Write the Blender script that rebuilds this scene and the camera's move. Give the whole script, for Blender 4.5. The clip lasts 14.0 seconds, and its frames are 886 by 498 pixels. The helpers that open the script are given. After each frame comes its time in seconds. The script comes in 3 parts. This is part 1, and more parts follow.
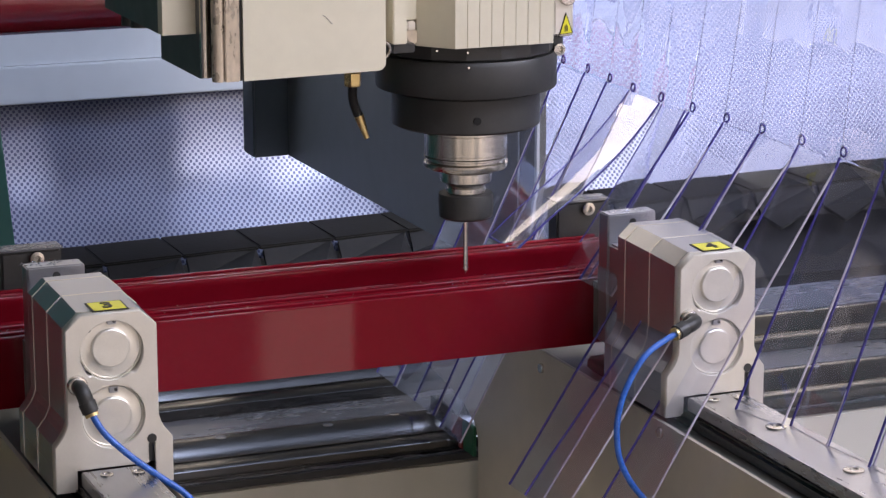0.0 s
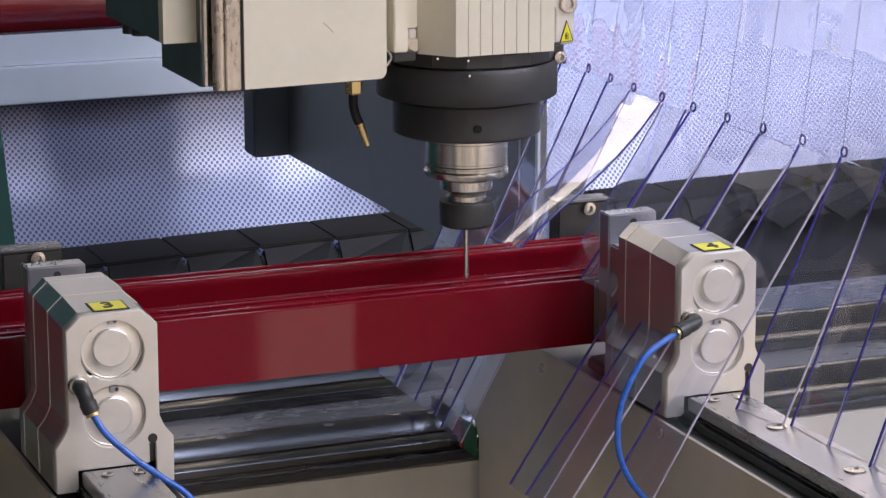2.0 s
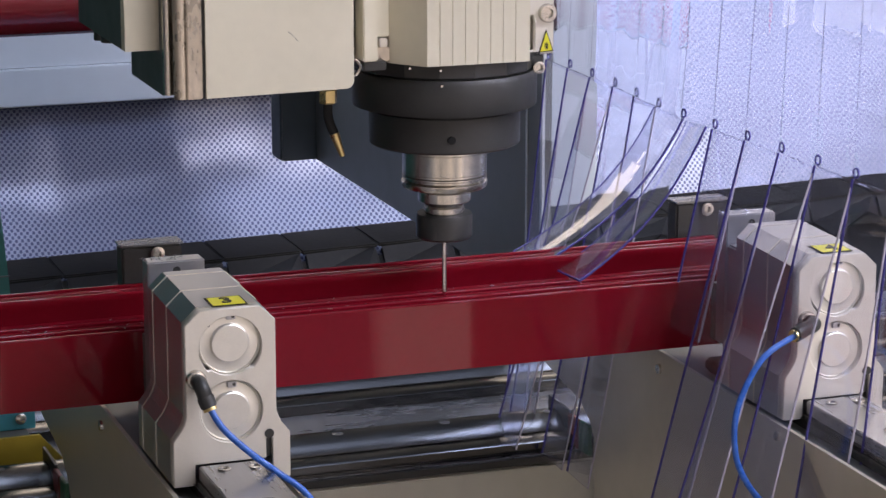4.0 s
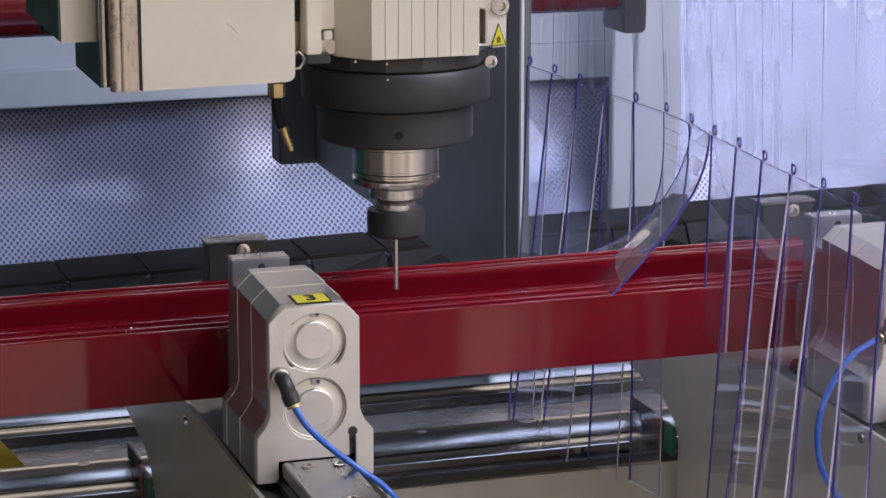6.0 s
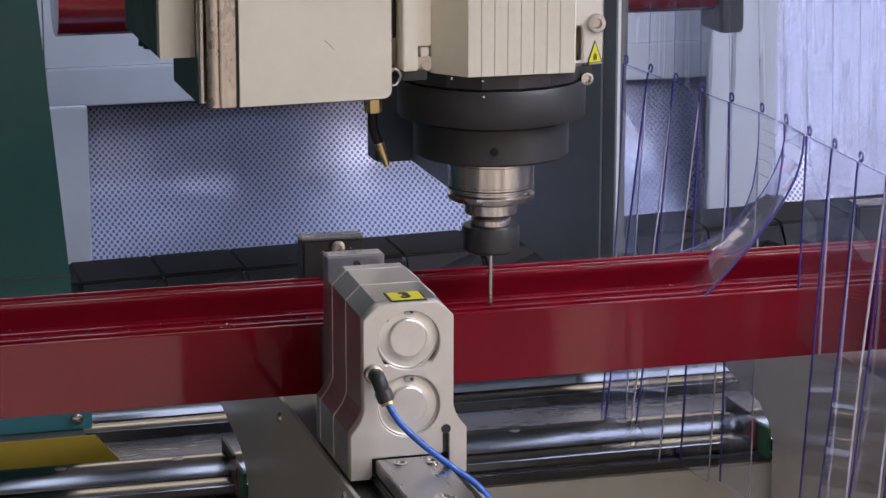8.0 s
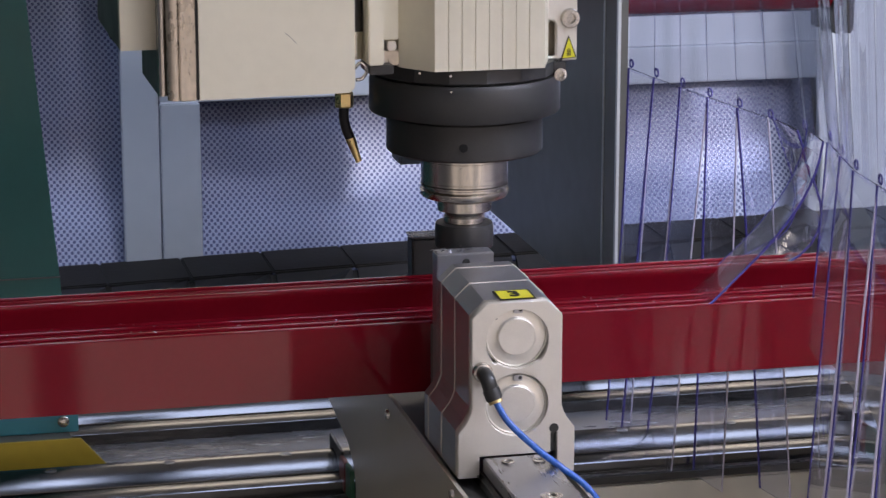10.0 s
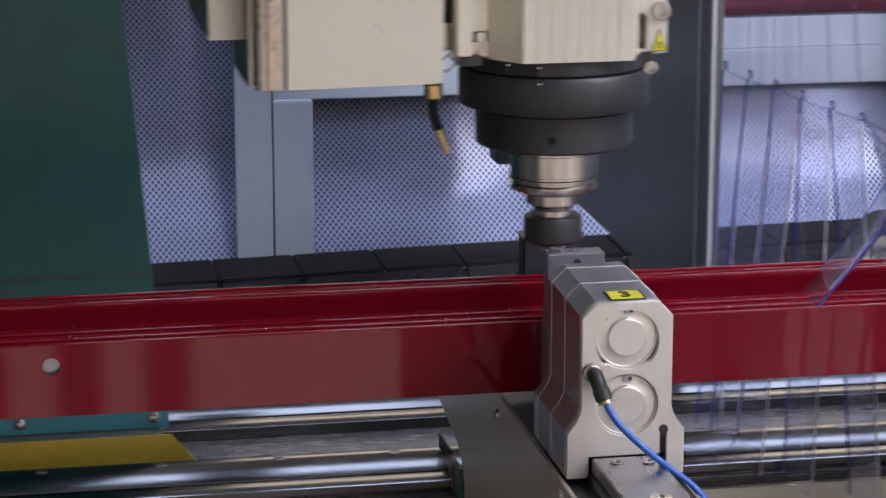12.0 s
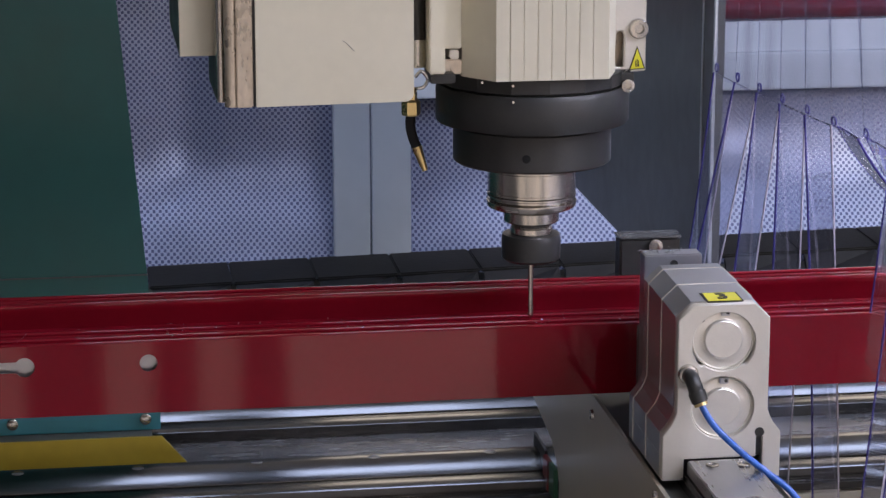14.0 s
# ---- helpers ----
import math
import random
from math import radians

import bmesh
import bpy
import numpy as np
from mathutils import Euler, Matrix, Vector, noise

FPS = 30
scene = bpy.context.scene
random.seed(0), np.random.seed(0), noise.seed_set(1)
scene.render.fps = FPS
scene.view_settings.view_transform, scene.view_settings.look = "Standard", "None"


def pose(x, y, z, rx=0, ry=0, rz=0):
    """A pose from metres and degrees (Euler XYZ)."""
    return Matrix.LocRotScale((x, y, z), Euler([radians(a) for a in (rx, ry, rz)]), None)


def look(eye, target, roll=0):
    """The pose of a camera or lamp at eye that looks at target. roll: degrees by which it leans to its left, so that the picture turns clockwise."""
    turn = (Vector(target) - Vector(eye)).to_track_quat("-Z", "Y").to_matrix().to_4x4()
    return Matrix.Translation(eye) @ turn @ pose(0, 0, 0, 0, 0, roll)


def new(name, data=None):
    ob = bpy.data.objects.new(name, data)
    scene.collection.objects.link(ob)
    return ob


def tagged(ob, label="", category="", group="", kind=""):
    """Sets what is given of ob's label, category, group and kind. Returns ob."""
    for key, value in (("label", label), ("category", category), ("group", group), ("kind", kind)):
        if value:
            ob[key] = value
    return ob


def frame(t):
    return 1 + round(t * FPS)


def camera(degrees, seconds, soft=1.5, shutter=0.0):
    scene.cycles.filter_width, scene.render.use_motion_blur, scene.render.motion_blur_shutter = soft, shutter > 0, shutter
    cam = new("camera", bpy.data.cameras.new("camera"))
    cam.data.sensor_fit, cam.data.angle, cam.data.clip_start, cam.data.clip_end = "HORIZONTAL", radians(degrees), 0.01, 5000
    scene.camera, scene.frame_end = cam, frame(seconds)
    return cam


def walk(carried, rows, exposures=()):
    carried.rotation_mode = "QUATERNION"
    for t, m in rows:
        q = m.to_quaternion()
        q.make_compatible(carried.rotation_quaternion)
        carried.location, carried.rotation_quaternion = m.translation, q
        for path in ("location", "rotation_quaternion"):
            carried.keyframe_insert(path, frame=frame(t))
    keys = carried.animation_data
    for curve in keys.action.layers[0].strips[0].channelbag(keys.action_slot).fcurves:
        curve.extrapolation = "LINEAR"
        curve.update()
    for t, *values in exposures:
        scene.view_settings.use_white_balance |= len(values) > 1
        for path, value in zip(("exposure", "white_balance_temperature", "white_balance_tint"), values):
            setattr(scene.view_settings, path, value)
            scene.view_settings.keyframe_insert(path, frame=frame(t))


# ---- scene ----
# camera on a tripod, panning left after the milling head
EYE = Vector((0.0, -2.0, 1.65))
PAN = [(0, 22.333, 13.325), (0.5, 22.333, 13.325), (1, 22.325, 13.336), (1.5, 22.317, 13.328), (2, 22.317, 13.328), (2.5, 22.297, 13.331), (3, 21.383, 13.345), (3.5, 20.371, 13.353), (6, 17.732, 13.385), (6.5, 17.118, 13.388), (7, 16.524, 13.397), (7.5, 16.096, 13.405), (8, 15.581, 13.420), (10.5, 12.487, 13.465), (11, 11.881, 13.472), (11.5, 11.192, 13.470), (12, 10.580, 13.476), (12.5, 9.920, 13.474), (13, 9.235, 13.482), (13.5, 8.763, 13.483), (14, 8.390, 13.482)]


def aim(yaw, pitch):
    a, b = radians(yaw), radians(pitch)
    way = Vector((math.sin(a) * math.cos(b), math.cos(a) * math.cos(b), -math.sin(b)))
    return look(EYE, EYE + way)


cam = camera(19.357, 14.0, soft=1.35, shutter=0.5)
walk(cam, [(t, aim(yaw, pitch)) for t, yaw, pitch in PAN], [(0.0, 0.33, 6560, 17), (3.5, 0.29, 6560, 17), (7.5, 0.20, 6510, 17), (11.0, 0.18, 6430, 17), (14.0, 0.18, 6420, 17)])

# ---- light: an indoor workshop, faint cool ambient light and unseen lamps ----
world = bpy.data.worlds.new("world")
scene.world = world
world.use_nodes = True
world.node_tree.nodes["Background"].inputs[0].default_value = (0.55, 0.65, 1.0, 1)
world.node_tree.nodes["Background"].inputs[1].default_value = 0.15


def area_lamp(name, place, target, sx, sy, power, colour):
    d = bpy.data.lights.new(name, "AREA")
    d.shape, d.size, d.size_y, d.energy, d.color = "RECTANGLE", sx, sy, power, colour
    ob = new(name, d)
    ob.matrix_world = look(place, target)
    return ob


# unseen lamp rows over the hall, and a fill lamp added for the back panels
area_lamp("hall_lamp", (3.6, -1.8, 4.2), (3.4, -1.2, 0), 5.6, 0.35, 128, (0.72, 0.81, 1.0))
area_lamp("hall_lamp", (2.3, -2.4, 3.35), (1.5, 0.3, 1.0), 7.0, 0.35, 104, (0.90, 0.92, 1.0))
area_lamp("panel_fill_lamp", (0.75, 1.08, 2.45), (0.75, 1.80, 0.90), 2.8, 0.45, 27, (0.60, 0.72, 1.0))


# ---- materials ----
def material(name, base, rough=0.5, metal=0.0, vary=0.12, scale=30.0, bump=0.0, bump_scale=200.0, stretch=(1, 1, 1), coat=0.0, rvary=0.1, spec=0.5):
    m = bpy.data.materials.new(name)
    m.use_nodes = True
    nt = m.node_tree
    b = nt.nodes["Principled BSDF"]
    b.inputs["Metallic"].default_value = metal
    b.inputs["Coat Weight"].default_value = coat
    b.inputs["Specular IOR Level"].default_value = spec
    b.inputs["Coat Roughness"].default_value = 0.08
    tc = nt.nodes.new("ShaderNodeTexCoord")
    mp = nt.nodes.new("ShaderNodeMapping")
    mp.inputs["Scale"].default_value = stretch
    nt.links.new(tc.outputs["Object"], mp.inputs[0])
    n1 = nt.nodes.new("ShaderNodeTexNoise")
    n1.inputs["Scale"].default_value, n1.inputs["Detail"].default_value = scale, 6
    n2 = nt.nodes.new("ShaderNodeTexNoise")
    n2.inputs["Scale"].default_value, n2.inputs["Detail"].default_value = scale * 7, 4
    for n in (n1, n2):
        nt.links.new(mp.outputs[0], n.inputs["Vector"])
    mix = nt.nodes.new("ShaderNodeMath")
    mix.operation = "MULTIPLY_ADD"
    mix.inputs[1].default_value = 0.6
    nt.links.new(n1.outputs[0], mix.inputs[0])
    half = nt.nodes.new("ShaderNodeMath")
    half.operation = "MULTIPLY"
    half.inputs[1].default_value = 0.4
    nt.links.new(n2.outputs[0], half.inputs[0])
    nt.links.new(half.outputs[0], mix.inputs[2])
    ramp = nt.nodes.new("ShaderNodeValToRGB")
    ramp.color_ramp.elements[0].position, ramp.color_ramp.elements[1].position = 0.3, 0.7
    lo = [c * (1 - vary) for c in base]
    hi = [min(1, c * (1 + vary)) for c in base]
    ramp.color_ramp.elements[0].color, ramp.color_ramp.elements[1].color = (*lo, 1), (*hi, 1)
    nt.links.new(mix.outputs[0], ramp.inputs[0])
    nt.links.new(ramp.outputs[0], b.inputs["Base Color"])
    mr = nt.nodes.new("ShaderNodeMapRange")
    mr.inputs["From Min"].default_value, mr.inputs["From Max"].default_value = 0.3, 0.7
    mr.inputs["To Min"].default_value, mr.inputs["To Max"].default_value = max(0.02, rough - rvary), min(1, rough + rvary)
    nt.links.new(mix.outputs[0], mr.inputs[0])
    nt.links.new(mr.outputs[0], b.inputs["Roughness"])
    if bump:
        n3 = nt.nodes.new("ShaderNodeTexNoise")
        n3.inputs["Scale"].default_value, n3.inputs["Detail"].default_value = bump_scale, 3
        nt.links.new(mp.outputs[0], n3.inputs["Vector"])
        bp = nt.nodes.new("ShaderNodeBump")
        bp.inputs["Strength"].default_value, bp.inputs["Distance"].default_value = bump, 0.002
        nt.links.new(n3.outputs[0], bp.inputs["Height"])
        nt.links.new(bp.outputs[0], b.inputs["Normal"])
    return m


def perforated_metal(name, pitch):
    """Bright sheet with staggered round holes painted on, the dark behind put into their colour."""
    m = bpy.data.materials.new(name)
    m.use_nodes = True
    nt = m.node_tree
    b = nt.nodes["Principled BSDF"]
    tc = nt.nodes.new("ShaderNodeTexCoord")
    sep = nt.nodes.new("ShaderNodeSeparateXYZ")
    nt.links.new(tc.outputs["Object"], sep.inputs[0])

    def op(kind, a, bb=None):
        n = nt.nodes.new("ShaderNodeMath")
        n.operation = kind
        for i, v in enumerate((a, bb)):
            if v is None:
                continue
            if isinstance(v, (int, float)):
                n.inputs[i].default_value = v
            else:
                nt.links.new(v, n.inputs[i])
        return n.outputs[0]

    u = op("MULTIPLY", sep.outputs[0], 2 * math.pi / pitch)
    v = op("MULTIPLY", sep.outputs[2], 2 * math.pi / (pitch * 1.05))
    wave = op("MULTIPLY", op("COSINE", u), op("COSINE", v))
    hole = op("GREATER_THAN", wave, 0.12)
    n1 = nt.nodes.new("ShaderNodeTexNoise")
    n1.inputs["Scale"].default_value, n1.inputs["Detail"].default_value = 5, 4
    nt.links.new(tc.outputs["Object"], n1.inputs["Vector"])
    ramp = nt.nodes.new("ShaderNodeValToRGB")
    ramp.color_ramp.elements[0].color, ramp.color_ramp.elements[1].color = (0.235, 0.26, 0.355, 1), (0.335, 0.36, 0.48, 1)
    nt.links.new(n1.outputs[0], ramp.inputs[0])
    mix = nt.nodes.new("ShaderNodeMix")
    mix.data_type = "RGBA"
    nt.links.new(hole, mix.inputs["Factor"])
    nt.links.new(ramp.outputs[0], mix.inputs["A"])
    mix.inputs["B"].default_value = (0.045, 0.050, 0.090, 1)
    nt.links.new(mix.outputs["Result"], b.inputs["Base Color"])
    nt.links.new(op("MULTIPLY", op("SUBTRACT", 1.0, hole), 0.55), b.inputs["Metallic"])
    b.inputs["Roughness"].default_value = 0.27
    # large dents and the raised webs between the holes
    n2 = nt.nodes.new("ShaderNodeTexNoise")
    n2.inputs["Scale"].default_value, n2.inputs["Detail"].default_value = 7, 1
    nt.links.new(tc.outputs["Object"], n2.inputs["Vector"])
    n3 = nt.nodes.new("ShaderNodeTexNoise")
    n3.inputs["Scale"].default_value, n3.inputs["Detail"].default_value = 24, 2
    nt.links.new(tc.outputs["Object"], n3.inputs["Vector"])
    dents = op("ADD", op("MULTIPLY", n2.outputs[0], 0.0045), op("MULTIPLY", n3.outputs[0], 0.0016))
    height = op("ADD", op("MULTIPLY", wave, -0.0001), dents)
    bp = nt.nodes.new("ShaderNodeBump")
    bp.inputs["Strength"].default_value, bp.inputs["Distance"].default_value = 0.6, 1.0
    nt.links.new(height, bp.inputs["Height"])
    nt.links.new(bp.outputs[0], b.inputs["Normal"])
    return m


def clear_plastic(name, tint, rough, wave, clear=1.0):
    m = bpy.data.materials.new(name)
    m.use_nodes = True
    nt = m.node_tree
    b = nt.nodes["Principled BSDF"]
    b.inputs["Base Color"].default_value = (*tint, 1)
    b.inputs["Roughness"].default_value = rough
    b.inputs["Transmission Weight"].default_value = clear
    b.inputs["IOR"].default_value = 1.45
    tc = nt.nodes.new("ShaderNodeTexCoord")
    n = nt.nodes.new("ShaderNodeTexNoise")
    n.inputs["Scale"].default_value, n.inputs["Detail"].default_value = 14, 3
    nt.links.new(tc.outputs["Object"], n.inputs["Vector"])
    bp = nt.nodes.new("ShaderNodeBump")
    bp.inputs["Strength"].default_value, bp.inputs["Distance"].default_value = wave, 0.01
    nt.links.new(n.outputs[0], bp.inputs["Height"])
    nt.links.new(bp.outputs[0], b.inputs["Normal"])
    return m


def glowing(name, colour, strength):
    m = bpy.data.materials.new(name)
    m.use_nodes = True
    b = m.node_tree.nodes["Principled BSDF"]
    b.inputs["Base Color"].default_value = (*colour, 1)
    b.inputs["Emission Color"].default_value = (*colour, 1)
    b.inputs["Emission Strength"].default_value = strength
    return m


RED = material("red_lacquer", (0.165, 0.0044, 0.0112), 0.035, spec=0.38, vary=0.08, scale=20, bump=0.008, bump_scale=420, coat=0.0, rvary=0.015)
RED_TUBE = material("red_tube_paint", (0.22, 0.006, 0.012), 0.2, vary=0.08, scale=12, coat=0.5, rvary=0.05)
ALU = material("matt_anodised_aluminium", (0.68, 0.64, 0.56), 0.42, metal=0.5, vary=0.05, scale=60, bump=0.05, bump_scale=900)
ALU_SIDE = material("milled_aluminium", (0.44, 0.445, 0.465), 0.36, metal=0.9, vary=0.04, scale=40, bump=0.015, bump_scale=600, rvary=0.03)
ALU_DISC = material("turned_aluminium", (0.74, 0.71, 0.64), 0.36, metal=0.7, vary=0.05, scale=90, bump=0.04, bump_scale=900)
STEEL = material("polished_steel", (0.56, 0.53, 0.48), 0.26, metal=1.0, vary=0.03, scale=25, rvary=0.02, stretch=(1, 1, 6))
RAIL = material("ground_rail_steel", (0.135, 0.134, 0.132), 0.19, metal=1.0, vary=0.15, scale=8, rvary=0.08, stretch=(0.4, 3, 3))
SLIDE = material("ground_slide_steel", (0.38, 0.38, 0.39), 0.3, metal=0.9, vary=0.12, scale=12, rvary=0.08, stretch=(3, 0.5, 3))
BED = material("oily_bed_steel", (0.185, 0.187, 0.195), 0.28, metal=0.55, vary=0.2, scale=7, rvary=0.12, stretch=(0.5, 2, 2))
BEIGE = material("beige_machine_paint", (0.58, 0.56, 0.47), 0.38, vary=0.08, scale=6, rvary=0.08)
STAIN = material("brushed_cover_steel", (0.51, 0.46, 0.37), 0.36, metal=0.3, vary=0.12, scale=5, rvary=0.08)
IVORY = material("ivory_machine_paint", (0.66, 0.61, 0.47), 0.42, vary=0.04, scale=14, bump=0.06, bump_scale=160)
DIRTY = material("stained_oily_steel", (0.50, 0.43, 0.34), 0.3, metal=0.55, vary=0.38, scale=22, rvary=0.15, stretch=(1.6, 1.6, 0.7))
GREY = material("light_grey_paint", (0.62, 0.66, 0.67), 0.4, vary=0.05, scale=4, rvary=0.06)
GREEN = material("teal_green_paint", (0.016, 0.112, 0.100), 0.42, vary=0.10, scale=5, bump=0.05, bump_scale=120)
TEAL = material("teal_strip_paint", (0.03, 0.20, 0.24), 0.4, vary=0.1, scale=9)
DARK = material("dark_grey_paint", (0.125, 0.127, 0.117), 0.38, vary=0.1, scale=5)
DARKGREEN = material("dark_green_grey_paint", (0.075, 0.090, 0.090), 0.45, vary=0.1, scale=8)
BLACK = material("black_anodised", (0.028, 0.028, 0.027), 0.42, vary=0.2, scale=40, bump=0.05, bump_scale=400)
RUBBER = material("black_rubber", (0.012, 0.012, 0.013), 0.75, vary=0.3, scale=12, bump=0.15, bump_scale=90)
GRIT = material("worn_rubber_top", (0.019, 0.0175, 0.015), 0.85, vary=0.5, scale=14, spec=0.3, bump=0.2, bump_scale=120)
YELLOW = material("ochre_yellow_paint", (0.50, 0.36, 0.035), 0.45, vary=0.12, scale=10)
SIGN = material("yellow_sticker", (0.72, 0.66, 0.03), 0.4, vary=0.06, scale=30)
INK = material("black_ink", (0.012, 0.012, 0.012), 0.5, vary=0.1, scale=50)
PITCH = material("black_void", (0.003, 0.003, 0.003), 0.9, vary=0.1)
BRASS = material("brass", (0.64, 0.49, 0.23), 0.3, metal=1.0, vary=0.12, scale=60)
BLUE = material("blue_hose_plastic", (0.03, 0.125, 0.48), 0.28, vary=0.08, scale=40)
SWARF = material("aluminium_swarf", (0.8, 0.8, 0.82), 0.2, metal=1.0, vary=0.2, scale=300)
MESH = perforated_metal("perforated_bright_sheet", 0.0092)
PVC = clear_plastic("clear_pvc", (0.865, 0.875, 0.97), 0.0135, 0.008, 0.98)
PVC_EDGE = material("violet_pvc_cut_edge", (0.06, 0.05, 0.22), 0.2, vary=0.15, scale=40)
PVC_EDGE_LIGHT = material("clear_pvc_cut_edge", (0.48, 0.44, 0.52), 0.15, vary=0.15, scale=40)
HALL = material("hall_plaster", (0.55, 0.55, 0.57), 0.7, vary=0.08, scale=1.5)
CONCRETE = material("grey_hall_concrete", (0.30, 0.29, 0.28), 0.4, vary=0.15, scale=2)
FRONT_GLOW = glowing("front_glow_sheet", (1.0, 0.88, 0.76), 0.66)
REAR_GLOW = glowing("rear_glow_sheet", (1.0, 0.90, 0.74), 2.3)
RED_CAP = material("red_plastic", (0.16, 0.012, 0.012), 0.4)
GREEN_CAP = material("green_plastic", (0.012, 0.10, 0.045), 0.4)


# ---- builders ----
def mesh_of(name, bm, mat, smooth=False, bevel=0.0):
    if bevel:
        sharp = [e for e in bm.edges if len(e.link_faces) == 2 and e.calc_face_angle(0) > 0.6]
        bmesh.ops.bevel(bm, geom=sharp, offset=bevel, segments=2, affect="EDGES", clamp_overlap=True)
    bmesh.ops.recalc_face_normals(bm, faces=bm.faces)
    me = bpy.data.meshes.new(name)
    bm.to_mesh(me)
    bm.free()
    me.materials.append(mat)
    if smooth:
        for p in me.polygons:
            p.use_smooth = True
        me.set_sharp_from_angle(angle=radians(35))
    return me


def part(name, bm, mat, parent, label="", smooth=False, bevel=0.0, place=None):
    ob = new(name, mesh_of(name, bm, mat, smooth, bevel))
    ob.parent = parent
    if place is not None:
        ob.matrix_basis = place
    if label:
        tagged(ob, label)
    return ob


def thing(name, label, category, group="", kind="", place=None):
    ob = new(name)
    ob.empty_display_size = 0.02
    if place is not None:
        ob.matrix_basis = place
    return tagged(ob, label, category, group, kind)


def single(name, bm, mat, label, category, kind="", group="", smooth=False, bevel=0.0):
    ob = new(name, mesh_of(name, bm, mat, smooth, bevel))
    return tagged(ob, label, category, group, kind)


def box(x0, x1, y0, y1, z0, z1, bm=None):
    bm = bm or bmesh.new()
    m = Matrix.Translation(((x0 + x1) / 2, (y0 + y1) / 2, (z0 + z1) / 2)) @ Matrix.Diagonal((x1 - x0, y1 - y0, z1 - z0, 1))
    bmesh.ops.create_cube(bm, size=1, matrix=m)
    return bm


def rod(a, b, r0, r1=None, seg=24, bm=None):
    bm = bm or bmesh.new()
    a, b = Vector(a), Vector(b)
    q = (b - a).to_track_quat("Z", "Y").to_matrix().to_4x4()
    bmesh.ops.create_cone(bm, cap_ends=True, segments=seg, radius1=r0, radius2=r0 if r1 is None else r1, depth=(b - a).length,
                          matrix=Matrix.Translation((a + b) / 2) @ q)
    return bm


def lathe(profile, seg=48, bm=None, axis_y=False):
    """Turned body: (radius, height) pairs round z, or round -y."""
    bm = bm or bmesh.new()
    rings = []
    for r, h in profile:
        ring = []
        for i in range(seg):
            a = 2 * math.pi * i / seg
            c = (r * math.cos(a), r * math.sin(a), h)
            if axis_y:
                c = (c[0], -h, c[1])
            ring.append(bm.verts.new(c))
        rings.append(ring)
    for p, q in zip(rings, rings[1:]):
        for i in range(seg):
            bm.faces.new((p[i], p[(i + 1) % seg], q[(i + 1) % seg], q[i]))
    bm.faces.new(rings[0])
    bm.faces.new(rings[-1])
    return bm


def prism(outline, y0, y1, axis="y", bm=None):
    """Outline of (x, z) pushed from y0 to y1; axis 'x': outline of (y, z) pushed in x."""
    bm = bm or bmesh.new()

    def at(p, d):
        return (p[0], d, p[1]) if axis == "y" else (d, p[0], p[1])
    a = [bm.verts.new(at(p, y0)) for p in outline]
    b = [bm.verts.new(at(p, y1)) for p in outline]
    n = len(outline)
    bm.faces.new(a)
    bm.faces.new(b)
    for i in range(n):
        bm.faces.new((a[i], a[(i + 1) % n], b[(i + 1) % n], b[i]))
    return bm


def plate(outline, holes, y0, y1):
    """Plate in the xz plane from y0 to y1 with holes through it."""
    cu = bpy.data.curves.new("outline", "CURVE")
    cu.dimensions, cu.fill_mode, cu.extrude = "2D", "BOTH", (y1 - y0) / 2
    for pts in [outline, *holes]:
        sp = cu.splines.new("POLY")
        sp.points.add(len(pts) - 1)
        for p, (x, z) in zip(sp.points, pts):
            p.co = (x, z, 0, 1)
        sp.use_cyclic_u = True
    ob = bpy.data.objects.new("outline", cu)
    me = bpy.data.meshes.new_from_object(ob)
    bm = bmesh.new()
    bm.from_mesh(me)
    bpy.data.objects.remove(ob)
    bpy.data.curves.remove(cu)
    bpy.data.meshes.remove(me)
    bmesh.ops.transform(bm, verts=bm.verts, matrix=Matrix.Translation((0, (y0 + y1) / 2, 0)) @ Matrix.Rotation(radians(90), 4, "X"))
    bmesh.ops.remove_doubles(bm, verts=bm.verts, dist=1e-6)
    return bm


def circle(cx, cz, r, seg=32):
    return [(cx + r * math.cos(2 * math.pi * i / seg), cz + r * math.sin(2 * math.pi * i / seg)) for i in range(seg)]


def tube(points, r, seg=14, steps=10):
    """Round hose through the points."""
    pts = [Vector(p) for p in points]
    path = []
    for i in range(len(pts) - 1):
        p0, p1, p2, p3 = pts[max(i - 1, 0)], pts[i], pts[i + 1], pts[min(i + 2, len(pts) - 1)]
        for k in range(steps):
            t = k / steps
            path.append(0.5 * (2 * p1 + (p2 - p0) * t + (2 * p0 - 5 * p1 + 4 * p2 - p3) * t * t + (3 * p1 - p0 - 3 * p2 + p3) * t ** 3))
    path.append(pts[-1])
    bm = bmesh.new()
    rings = []
    side = None
    for i, p in enumerate(path):
        d = (path[min(i + 1, len(path) - 1)] - path[max(i - 1, 0)]).normalized()
        if side is None:
            side = d.orthogonal().normalized()
        side = (side - d * side.dot(d)).normalized()
        up = d.cross(side)
        rings.append([bm.verts.new(p + r * (side * math.cos(2 * math.pi * k / seg) + up * math.sin(2 * math.pi * k / seg))) for k in range(seg)])
    for a, b in zip(rings, rings[1:]):
        for k in range(seg):
            bm.faces.new((a[k], a[(k + 1) % seg], b[(k + 1) % seg], b[k]))
    bm.faces.new(rings[0])
    bm.faces.new(rings[-1])
    return bm


